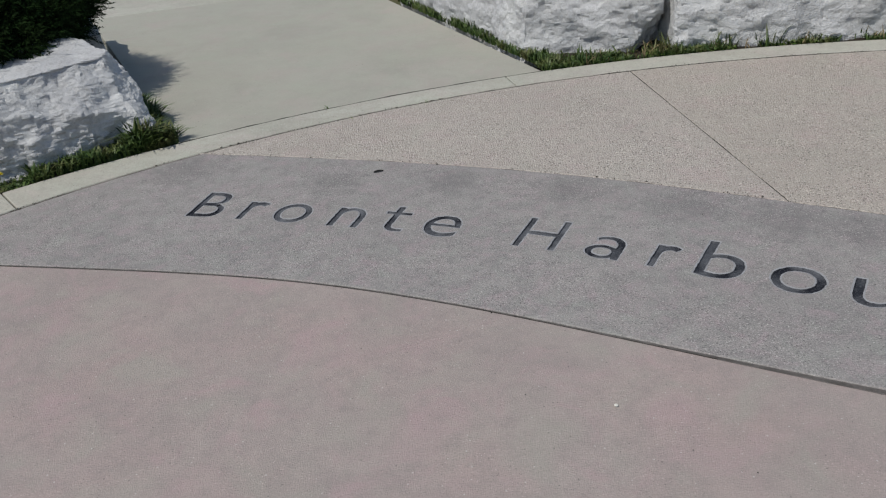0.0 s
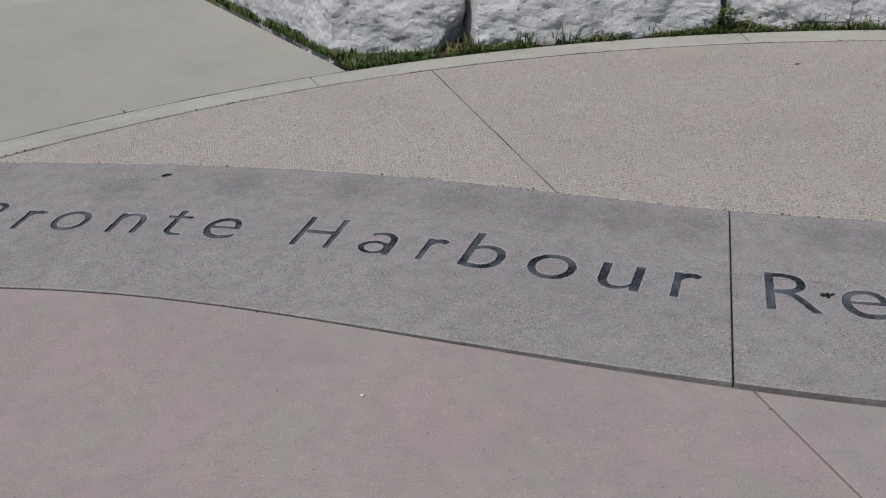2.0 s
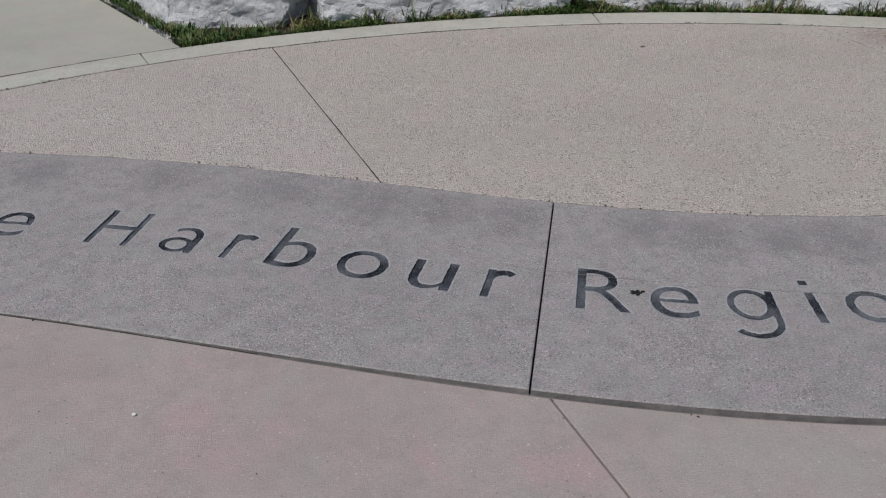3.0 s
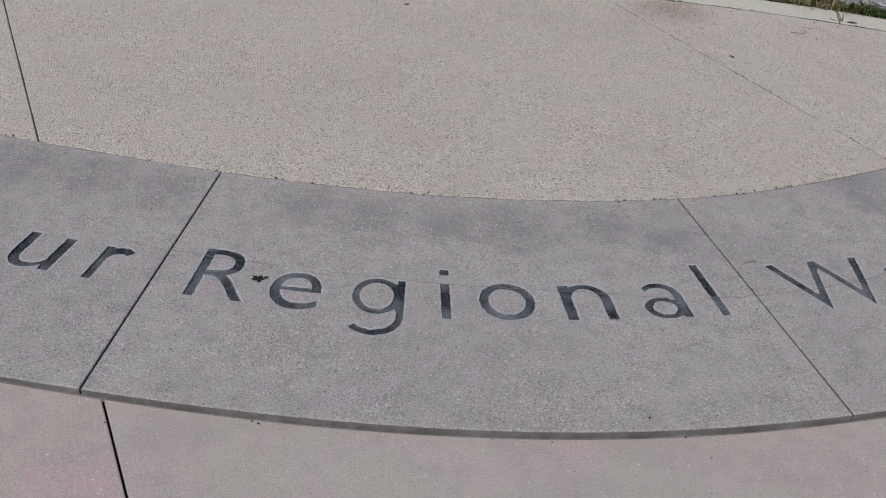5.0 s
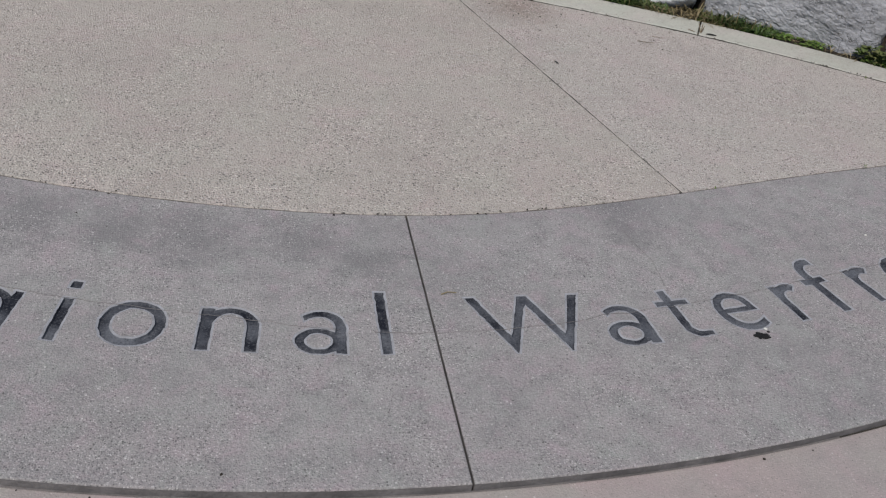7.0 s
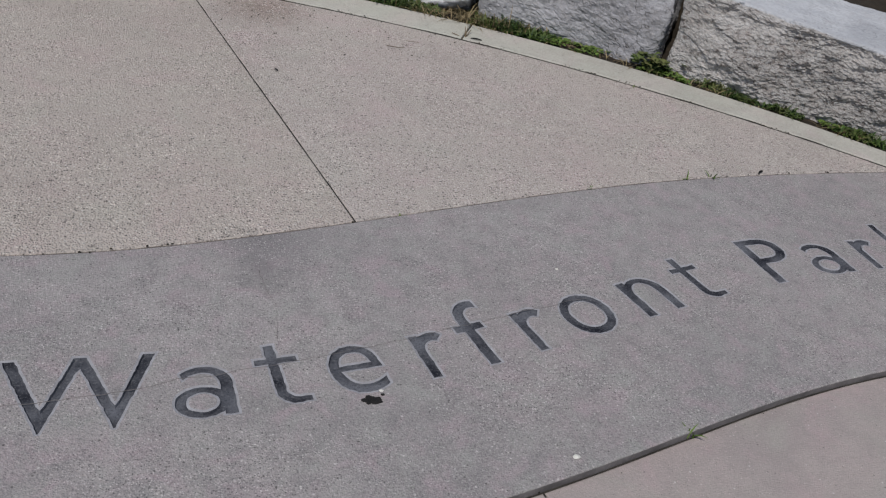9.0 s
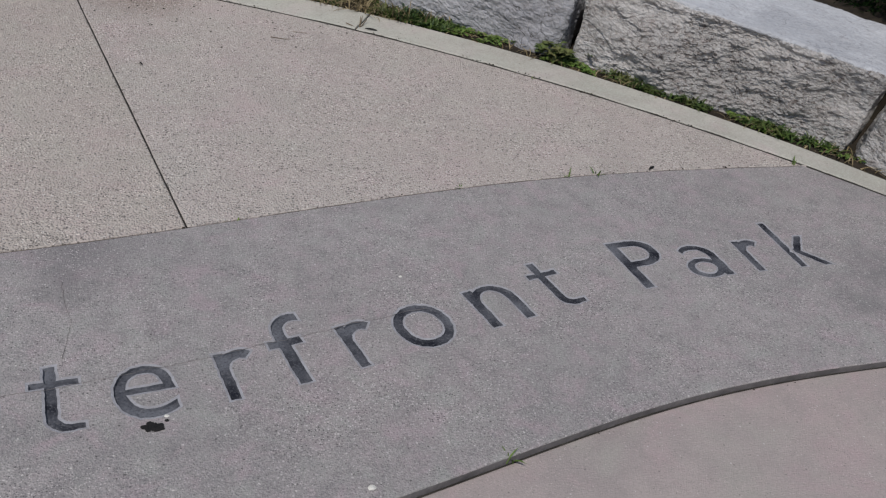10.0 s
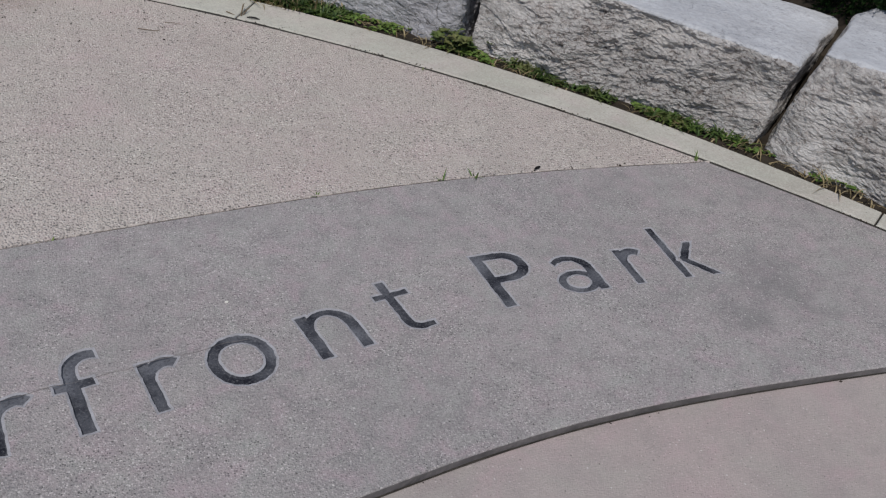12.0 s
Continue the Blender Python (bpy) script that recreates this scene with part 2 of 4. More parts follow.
def leafy(name, a, b, c, scale, rough=0.55, gloss=0.3):
    m, nt, bsdf = shader(name)
    geo = nt.nodes.new("ShaderNodeNewGeometry")
    f = noise_tex(nt, coords(nt), scale, 3)
    col = mix(nt, ramp(nt, geo.outputs["Random Per Island"], 0.1, 0.9), a, b)
    col = mix(nt, times(nt, ramp(nt, f, 0.5, 0.7), 0.6), col, c)
    nt.links.new(col, bsdf.inputs["Base Color"])
    bsdf.inputs["Roughness"].default_value = rough
    bsdf.inputs["Specular IOR Level"].default_value = gloss
    return m


GRASS = leafy("grass_blades", (0.024, 0.050, 0.012), (0.068, 0.105, 0.025), (0.16, 0.14, 0.06), 6)
JUNIPER = leafy("juniper_sprigs", (0.004, 0.010, 0.0035), (0.013, 0.028, 0.008), (0.020, 0.028, 0.010), 4, 0.8, 0.03)
WEED = leafy("weed_leaves", (0.05, 0.095, 0.016), (0.10, 0.155, 0.03), (0.14, 0.15, 0.05), 9)
PETAL = leafy("yellow_petals", (0.62, 0.50, 0.02), (0.72, 0.60, 0.04), (0.60, 0.42, 0.02), 40)
STRAW = leafy("dry_stalks", (0.16, 0.12, 0.06), (0.26, 0.21, 0.12), (0.10, 0.08, 0.04), 9)


# ---- mesh helpers ----
def mesh_of(name, verts, faces, materials, indices=None, smooth=False):
    me = bpy.data.meshes.new(name)
    me.from_pydata([tuple(v) for v in verts], [], faces)
    for m in materials:
        me.materials.append(m)
    if indices:
        me.polygons.foreach_set("material_index", indices)
    if smooth:
        me.polygons.foreach_set("use_smooth", [True] * len(me.polygons))
    me.update()
    return me


def part(name, me, parent, label=""):
    ob = new(name, me)
    ob.parent = parent
    return tagged(ob, label)


def natural(xs, ys):
    """A natural cubic through a few knots, as a function of x."""
    n = len(xs)
    h = [xs[i + 1] - xs[i] for i in range(n - 1)]
    a, b = np.eye(n), np.zeros(n)
    for i in range(1, n - 1):
        a[i, i - 1:i + 2] = h[i - 1], 2 * (h[i - 1] + h[i]), h[i]
        b[i] = 6 * ((ys[i + 1] - ys[i]) / h[i] - (ys[i] - ys[i - 1]) / h[i - 1])
    m = np.linalg.solve(a, b)

    def f(x):
        i = min(max(int(np.searchsorted(xs, x)) - 1, 0), n - 2)
        s = (xs[i + 1] - x) / h[i]
        r = 1 - s
        if s > 1:
            return ys[0] + (x - xs[0]) * ((ys[1] - ys[0]) / h[0] - h[0] * m[1] / 6)
        if r > 1:
            return ys[-1] + (x - xs[-1]) * ((ys[-1] - ys[-2]) / h[-1] + h[-1] * m[-2] / 6)
        return s * ys[i] + r * ys[i + 1] + ((s ** 3 - s) * m[i] + (r ** 3 - r) * m[i + 1]) * h[i] ** 2 / 6
    return f


# ---- plan: a round plaza with a wavy lettered band ----
CX, CY, R_OUT = 2.30, -1.20, 6.435
band_top = natural([-1.3, -0.2, 0.9, 2.0, 3.0, 3.8, 4.6, 5.8, 7.1], [3.966, 3.722, 3.349, 2.848, 2.55, 2.505, 2.646, 2.893, 2.984])
band_low = natural([-1.4, -0.3, 0.7, 1.8, 2.8, 3.8, 4.8, 5.8, 6.8], [2.826, 2.610, 2.208, 1.742, 1.470, 1.420, 1.554, 1.802, 1.877])
baseline = natural([-1.2, -0.2, 0.8, 1.8, 2.8, 3.8, 4.8, 5.8, 6.8], [3.270, 3.030, 2.657, 2.187, 1.910, 1.842, 1.958, 2.239, 2.342])


def polar(deg, r):
    return (CX + r * math.cos(radians(deg)), CY + r * math.sin(radians(deg)))


def ring_radius(deg):
    """The inner edge of the kerb is not quite a circle."""
    t = radians(min(max((deg + 90) % 360 - 90, 34), 140)) - math.pi / 2
    return 6.226 + 0.080 * t - 0.027 * t * t - 0.225 * t ** 3


def arc(a0, a1, r, step=1.5):
    """An arc at radius r, or, where r is under 1, r outside the inner edge of the kerb."""
    n = max(2, int(abs(a1 - a0) / step) + 1)
    angles = [a0 + (a1 - a0) * i / (n - 1) for i in range(n)]
    return [polar(a, r if r > 1 else ring_radius(a) + r) for a in angles]


def along(f, x0, x1, step=0.06):
    n = max(2, int(abs(x1 - x0) / step) + 1)
    return [(x, f(x)) for x in (x0 + (x1 - x0) * i / (n - 1) for i in range(n))]


def crossing(f, x0, x1):
    """The x at which the curve meets the kerb."""
    g = lambda x: math.hypot(x - CX, f(x) - CY) - ring_radius(angle_of((x, f(x))))
    for _ in range(50):
        xm = (x0 + x1) / 2
        if (g(x0) < 0) == (g(xm) < 0):
            x0 = xm
        else:
            x1 = xm
    return x0


def angle_of(p):
    return math.degrees(math.atan2(p[1] - CY, p[0] - CX))


def inset(loop, d):
    """A closed counter-clockwise loop, moved inwards by d."""
    out = []
    n = len(loop)
    for i in range(n):
        p, q, r = Vector(loop[i - 1]), Vector(loop[i]), Vector(loop[(i + 1) % n])
        e, f = (q - p).normalized(), (r - q).normalized()
        a, b = Vector((-e.y, e.x)), Vector((-f.y, f.x))
        m = a + b
        k = max(m.dot(a), 0.5)
        out.append(q + m * (d / k))
    return [tuple(v) for v in out]


def area(loop):
    return sum(loop[i - 1][0] * loop[i][1] - loop[i][0] * loop[i - 1][1] for i in range(len(loop))) / 2


def clean(loop):
    out = []
    for p in loop:
        if not out or math.dist(out[-1], p) > 0.004:
            out.append(p)
    if math.dist(out[0], out[-1]) < 0.004:
        out.pop()
    return out if area(out) > 0 else out[::-1]


from mathutils.geometry import delaunay_2d_cdt


def inside(p, loop):
    c = False
    x, y = p
    for i in range(len(loop)):
        (x0, y0), (x1, y1) = loop[i - 1], loop[i]
        if (y0 > y) != (y1 > y) and x < (x1 - x0) * (y - y0) / (y1 - y0) + x0:
            c = not c
    return c


def slab(name, loop, z, thick, material, parent, gap=0.003, round_by=0.006, edge=None, glyphs=()):
    """A paving slab with rounded arrises. glyphs: letters, each of groups of closed loops, cut into its face as a groove. Returns it and the groove floors."""
    loop = clean(inset(clean(loop), gap))
    rings = [inset(loop, round_by), inset(loop, round_by * 0.3), loop]
    top = [Vector(p) for p in rings[0]]
    pts, cons = list(top), [(i, (i + 1) % len(top)) for i in range(len(top))]
    for g in (g for letter in glyphs for group in letter for g in group):
        k = len(pts)
        pts += [Vector(p) for p in g]
        cons += [(k + i, k + (i + 1) % len(g)) for i in range(len(g))]
    vs, _, fs, _, _, _ = delaunay_2d_cdt(pts, cons, [], 1 if not glyphs else 0, 1e-5)
    verts = [(v.x, v.y, z) for v in vs]
    flat = [[p for group in letter for g in group for p in g] for letter in glyphs]
    boxes = [(min(p[0] for p in g), min(p[1] for p in g), max(p[0] for p in g), max(p[1] for p in g)) for g in flat]
    faces, floors = [], [[] for _ in glyphs]
    for f in fs:
        c = sum((vs[i] for i in f), Vector((0, 0))) / len(f)
        if not inside(c, rings[0]):
            continue
        f = list(f)
        if (vs[f[1]] - vs[f[0]]).cross(vs[f[2]] - vs[f[0]]) < 0:
            f.reverse()
        for n, letter in enumerate(glyphs):
            b = boxes[n]
            if b[0] < c.x < b[2] and b[1] < c.y < b[3] and any(sum(inside(c, g) for g in group) % 2 for group in letter):
                floors[n].append(f)
                break
        else:
            faces.append(f)
    mats = [0] * len(faces)
    # the arris and the sides
    k = len(verts)
    for ring, dz in zip(rings + [loop], (0.0, -round_by * 0.3, -round_by, -thick)):
        verts += [(x, y, z + dz) for x, y in ring]
    n = len(loop)
    for level in range(3):
        for i in range(n):
            a, b = k + level * n + i, k + level * n + (i + 1) % n
            faces.append([a, a + n, b + n, b])
            mats.append(1 if edge and level == 2 else 0)
    # groove walls slope down to the stained floors
    made = []
    for tris in floors:
        edges = {}
        for f in tris:
            for i in range(len(f)):
                edges[(f[i], f[(i + 1) % len(f)])] = 1
        rim = [(a, b) for a, b in edges if (b, a) not in edges]
        push = {}
        for a, b in rim:
            d = (vs[b] - vs[a]).normalized()
            for i in (a, b):
                push.setdefault(i, []).append(Vector((-d.y, d.x)))
        def sunk(i, d):
            p = vs[i].copy()
            if i in push:
                m = sum(push[i], Vector((0, 0)))
                if m.length > 1e-6:
                    m.normalize()
                    p += m * (d / max(0.6, m.dot(push[i][0])))
            return p

        # a lip paler than the band, a steep wall, then the floor
        lip, low = {}, {}
        for a, b in rim:
            for i in (a, b):
                if i not in lip:
                    p = sunk(i, 0.0062)
                    lip[i] = len(verts)
                    verts.append((p.x, p.y, z - 0.0014))
            faces.append([a, b, lip[b], lip[a]])
            mats.append(2)
        floor_verts, floor_faces = [], []
        for f in tris:
            for i in f:
                if i not in low:
                    p = sunk(i, 0.0092)
                    low[i] = len(floor_verts)
                    floor_verts.append((p.x, p.y, z - 0.0075))
            floor_faces.append([low[i] for i in f])
        k = len(verts)
        verts += floor_verts
        for a, b in rim:
            faces.append([lip[a], lip[b], k + low[b], k + low[a]])
            mats.append(3)
        made.append((floor_verts, floor_faces))
    me = mesh_of(name, verts, faces, [material, edge or material, RIM, STAIN], mats)
    return part(name, me, parent), made


# ---- ground, and the dirt under the joints ----
def sheet(name, loop, z, material, label, category):
    vs, _, fs, _, _, _ = delaunay_2d_cdt([Vector(p) for p in loop], [(i, (i + 1) % len(loop)) for i in range(len(loop))], [], 1, 1e-5)
    me = mesh_of(name, [(v.x, v.y, z) for v in vs], [f[:] for f in fs], [material])
    return tagged(new(name, me), label, category, kind="structure")


sheet("ground", [(-400, -400), (400, -400), (400, 400), (-400, 400)], -0.09, TURF, "rough grassy ground round the plaza", "ground")
sheet("joint_bed", arc(0, 360, 6.42, 3)[:-1], -0.045, JOINT, "dark dirt in the joints of the paving", "ground")

# joint lines that run right across the plaza, as x at a given y
cut_a = lambda y: 1.38 - (y - 3.14) * 0.216
cut_e = lambda y: 4.575 - (y - 2.645) * 0.211

paving = tagged(new("pavement"), "round concrete plaza with a wavy grey lettered band", "pavement", kind="structure")
xl, xr = crossing(band_top, -1.6, 0.0), crossing(band_top, 6.0, 7.4)
bl, br = crossing(band_low, -3.0, -0.5), crossing(band_low, 6.0, 7.9)
RI = -0.006


def meet(cut, f, x):
    for _ in range(30):
        x = cut(f(x))
    return x, f(x)


def meet_ring(cut, y, r):
    for _ in range(40):
        y = CY + math.sqrt((ring_radius(angle_of((cut(y), y))) + r) ** 2 - (cut(y) - CX) ** 2)
    return cut(y), y


a_top, e_top = meet(cut_a, band_top, 1.38), meet(cut_e, band_top, 4.57)
a_low, e_low = meet(cut_a, band_low, 1.68), meet(cut_e, band_low, 4.82)
a_rim, e_rim = meet_ring(cut_a, 4.9, RI), meet_ring(cut_e, 4.5, RI)
tl, tr = (xl, band_top(xl)), (xr, band_top(xr))
# exposed aggregate between band and kerb
slab("aggregate_slab", along(band_top, xl, a_top[0]) + arc(angle_of(a_rim), angle_of(tl), RI), 0.0, 0.07, ROSY, paving, 0.0026, 0.004)
slab("aggregate_slab", along(band_top, a_top[0], e_top[0]) + arc(angle_of(e_rim), angle_of(a_rim), RI), 0.0, 0.07, AGGREGATE, paving, 0.0026, 0.004)
slab("aggregate_slab", along(band_top, e_top[0], xr) + arc(angle_of(tr), angle_of(e_rim), RI), 0.0, 0.07, ROSY, paving, 0.0026, 0.004)
# pink concrete on the near side, a finger's width lower
ll, lr = (bl, band_low(bl)), (br, band_low(br))
a_end, e_end = (cut_a(-6.6), -6.6), (cut_e(-6.6), -6.6)


def foot(cut):
    y = -6.0
    for _ in range(40):
        y = CY - math.sqrt(6.2 ** 2 - (cut(y) - CX) ** 2)
    return cut(y), y


fa, fe = foot(cut_a), foot(cut_e)
LOW = -0.005


def drop(x):
    """The pink slabs sink a little more towards the middle of the band."""
    f = min(1.0, max(0.0, (x - 0.2) / 2.0))
    return LOW - 0.016 * f * f * (3 - 2 * f)


def sink(made):
    for v in made[0].data.vertices:
        v.co.z += drop(v.co.x) - LOW


sink(slab("pink_slab", along(band_low, a_low[0], bl) + arc(angle_of(ll), angle_of(fa) + 360, RI), LOW, 0.06, PINK, paving, 0.0028, 0.0035))
sink(slab("pink_slab", along(band_low, e_low[0], a_low[0]) + arc(angle_of(fa), angle_of(fe), RI), LOW, 0.06, DULL_PINK, paving, 0.0028, 0.0035))
sink(slab("pink_slab", along(band_low, br, e_low[0]) + arc(angle_of(fe), angle_of(lr), RI), LOW, 0.06, DULL_PINK, paving, 0.0028, 0.0035))


# ---- the lettered band ----
def glyph_loops(char):
    """The outlines of a letter of the built-in font, at cap height 1, as closed loops."""
    if char == "g":
        ring = lambda rx, ry: [(0.335 + rx * math.cos(a), 0.36 + ry * math.sin(a)) for a in (2 * math.pi * i / 40 for i in range(40))]
        hook = [(0.59, 0.70), (0.59, -0.02)]
        hook += [(0.31 + 0.28 * math.cos(a), -0.03 - 0.25 * math.sin(a)) for a in (math.pi * i / 24 for i in range(1, 20))]
        hook += [(0.31 + 0.40 * math.cos(a), -0.03 - 0.36 * math.sin(a)) for a in (math.pi * i / 24 for i in range(19, 0, -1))]
        hook += [(0.71, -0.02), (0.71, 0.70)]
        return [[ring(0.335, 0.36), ring(0.215, 0.255)], [hook]]
    bow = lambda rx, ry, a0, a1: [(0.305 + rx * math.cos(radians(a0 + (a1 - a0) * i / 16)), 0.40 + ry * math.sin(radians(a0 + (a1 - a0) * i / 16))) for i in range(17)]
    upright = [(0.0, 0.0), (0.142, 0.0), (0.142, 0.70), (0.0, 0.70)]
    if char == "n":
        return [[upright], [bow(0.305, 0.315, 168, 0) + [(0.61, 0.0), (0.47, 0.0)] + bow(0.165, 0.215, 0, 168)]]
    if char == "r":
        return [[[(x * 1.08, y) for x, y in upright]], [bow(0.305, 0.315, 168, 50) + bow(0.155, 0.165, 56, 168)]]
    if char == "i":
        bar = lambda y0, y1: [(0.0, y0), (0.13, y0), (0.13, y1), (0.0, y1)]
        return [[bar(0.0, 0.70)], [bar(0.87, 1.0)]]
    if char == "t":
        bend = lambda x, r, a0, a1: [(x + r * math.cos(radians(a0 + (a1 - a0) * i / 10)), 0.20 + r * math.sin(radians(a0 + (a1 - a0) * i / 10))) for i in range(11)]
        stem = [(0.25, 0.90), (0.13, 0.90)] + bend(0.33, 0.20, 180, 270) + [(0.47, 0.015), (0.47, 0.10)] + bend(0.35, 0.10, 270, 180)
        return [[stem], [[(0.0, 0.60), (0.44, 0.60), (0.44, 0.70), (0.0, 0.70)]]]
    if char == "a":
        # a bowl, and a stem that bends over into the top stroke, with no tail
        stem = [(0.56, 0.0), (0.56, 0.44)] + [(0.29 + 0.27 * math.cos(radians(b)), 0.44 + 0.275 * math.sin(radians(b))) for b in range(10, 126, 10)]
        stem += [(0.09, 0.625), (0.115, 0.53), (0.18, 0.585)] + [(0.285 + 0.145 * math.cos(radians(b)), 0.445 + 0.165 * math.sin(radians(b))) for b in range(110, 9, -10)] + [(0.435, 0.44), (0.435, 0.0)]
        egg = lambda rx, ry: [(0.262 + rx * math.cos(b), 0.205 + ry * math.sin(b)) for b in (2 * math.pi * i / 32 for i in range(32))]
        return [[stem], [egg(0.252, 0.215), egg(0.140, 0.125)]]
    data = bpy.data.curves.new("type", "FONT")
    data.body, data.resolution_u = char, 5
    ob = new("type", data)
    bpy.context.view_layer.update()
    me = ob.evaluated_get(bpy.context.evaluated_depsgraph_get()).to_mesh()
    co = [(v.co.x / 0.682, v.co.y / 0.682) for v in me.vertices]
    key = {}
    same = [key.setdefault((round(x, 4), round(y, 4)), i) for i, (x, y) in enumerate(co)]
    edges = {}
    for p in me.polygons:
        ids = [same[i] for i in p.vertices]
        for i in range(len(ids)):
            edges[(ids[i], ids[(i + 1) % len(ids)])] = 1
    nxt = {a: b for a, b in edges if (b, a) not in edges and a != b}
    loops = []
    while nxt:
        a, b = nxt.popitem()
        loop = [a]
        while b in nxt:
            loop.append(b)
            b = nxt.pop(b)
        loops.append([co[i] for i in loop])
    bpy.data.objects.remove(ob)
    bpy.data.curves.remove(data)
    return [loops]


CAP, BOLD = 0.238, 0.0040
# letter, place along x, width, and how far it stands off the line
BRONTE = [("B", -0.979, 0.143), ("r", -0.776, 0.096), ("o", -0.603, 0.160), ("n", -0.363, 0.134), ("t", -0.174, 0.118), ("e", 0.019, 0.148)]
HARBOUR = [("H", 0.386, 0.163), ("a", 0.618, 0.135), ("r", 0.813, 0.090), ("b", 0.987, 0.158), ("o", 1.210, 0.176), ("u", 1.426, 0.150), ("r", 1.627, 0.098)]
REGIONAL = [("R", 1.940, 0.176, -0.002), ("e", 2.147, 0.150, -0.006), ("g", 2.377, 0.155), ("i", 2.568, 0.031, -0.005), ("o", 2.746, 0.166), ("n", 2.985, 0.154), ("a", 3.219, 0.136), ("l", 3.388, 0.030)]
WATERFRONT = [("W", 3.811, 0.344, -0.006), ("a", 4.087, 0.142, -0.005), ("t", 4.277, 0.116), ("e", 4.466, 0.140), ("r", 4.688, 0.096), ("f", 4.837, 0.112),
              ("r", 5.013, 0.100), ("o", 5.189, 0.166), ("n", 5.427, 0.150), ("t", 5.627, 0.115)]
PARK = [("P", 5.974, 0.163, -0.003), ("a", 6.169, 0.148), ("r", 6.386, 0.098), ("k", 6.579, 0.141)]


def wound(loop, outer):
    """Outer loops run counter-clockwise, holes clockwise."""
    return loop if (area(loop) > 0) == outer else loop[::-1]


def ragged_loop(loop):
    """Splits long sides and frays them a little, as hand-blasted edges are."""
    out = []
    for i, p in enumerate(loop):
        q = loop[(i + 1) % len(loop)]
        n = max(1, int(math.dist(p, q) / 0.007))
        for j in range(n):
            x, y = p[0] + (q[0] - p[0]) * j / n, p[1] + (q[1] - p[1]) * j / n
            a = noise.noise(Vector((x * 55, y * 55, 1))) * 0.0022 + noise.noise(Vector((x * 170, y * 170, 2))) * 0.0013
            b = noise.noise(Vector((x * 55, y * 55, 9))) * 0.0022 + noise.noise(Vector((x * 170, y * 170, 8))) * 0.0013
            out.append((x + a, y + b))
    return out


def set_letter(char, x, width, lift=0.0):
    """The letter's loops on the baseline, upright to it."""
    groups = [[wound(loop, not n) for n, loop in enumerate(group)] if char in "aginrt" else group for group in glyph_loops(char)]
    pts = [p for group in groups for loop in group for p in loop]
    x0, x1 = min(p[0] for p in pts), max(p[0] for p in pts)
    tall = 1.08 if char in "bfkl" else 0.715 / 0.66 if char in "eou" else 1.0
    slope = (baseline(x + 0.01) - baseline(x - 0.01)) / 0.02
    u = Vector((1, slope)).normalized()
    v = Vector((-u.y, u.x))
    o = Vector((x, baseline(x))) + v * lift
    place = lambda p: tuple(o + u * ((p[0] - (x0 + x1) / 2) * width / (x1 - x0)) + v * (p[1] * CAP * tall))
    return [[ragged_loop(inset([place(p) for p in loop], -BOLD)) for loop in group] for group in groups]


d_top, d_low, b_top, b_low = 3.547, 3.51, 1.995, 1.62
pieces = [
    (along(band_low, bl, b_low) + along(band_top, b_top, xl) + arc(angle_of(tl), angle_of(ll), RI), [BRONTE, HARBOUR]),
    (along(band_low, b_low, d_low) + along(band_top, d_top, b_top), [REGIONAL]),
    (along(band_low, d_low, br) + arc(angle_of(lr), angle_of(tr), RI) + along(band_top, xr, d_top), [WATERFRONT, PARK]),
]
for outline, words in pieces:
    letters = [(letter[0], set_letter(*letter)) for word in words for letter in word]
    body, floors = slab("band_slab", outline, 0.0, 0.07, GREY, paving, 0.0025, 0.0038, EDGE_DIRT, [g for _, g in letters])
    tagged(body, "grey concrete band slab with engraved dark lettering")
    for (char, _), (verts, faces) in zip(letters, floors):
        part("letter", mesh_of("letter", verts, faces, [STAIN]), body, "engraved letter %s with dark worn stain" % char)

# ---- kerb ring and walkway ----
kerb = tagged(new("kerb"), "flush pale concrete kerb ring round the plaza", "kerb", kind="structure")
cuts = [12.2, 36.2, 60.3, 84.3, 108.1, 132.2, 156.2]
for a0, a1 in zip(cuts, cuts[1:]):
    slab("kerb_segment", arc(a0, a1, 0.004) + arc(a1, a0, R_OUT), 0.003, 0.12, PALE, kerb, 0.003, 0.006)
rest = arc(156.2, 372.2, 0.003, 3) + arc(372.2, 156.2, R_OUT, 3)
slab("kerb_segment", rest, 0.003, 0.12, PALE, kerb, 0.0025, 0.007)

walkway = tagged(new("walkway"), "plain smooth concrete path that leaves the plaza", "walkway", kind="structure")
w_right = lambda y: 0.50 - (y - 5.03) * 0.533
w_left = lambda y: -1.34 - (y - 4.08) * 0.577
ra, la = 106.1, 124.6
slab("walkway_slab", arc(ra, la, R_OUT + 0.009) + [(w_left(6.6), 6.6), (w_left(7.07), 7.07), (w_right(7.83), 7.83), (w_right(6.6), 6.6)], -0.002, 0.12, WALKWAY, walkway, 0.002, 0.004)
slab("walkway_slab", [(w_left(7.07), 7.07), (w_left(12), 12), (w_right(12), 12), (w_right(7.83), 7.83)], -0.002, 0.12, PALE, walkway, 0.002, 0.004)


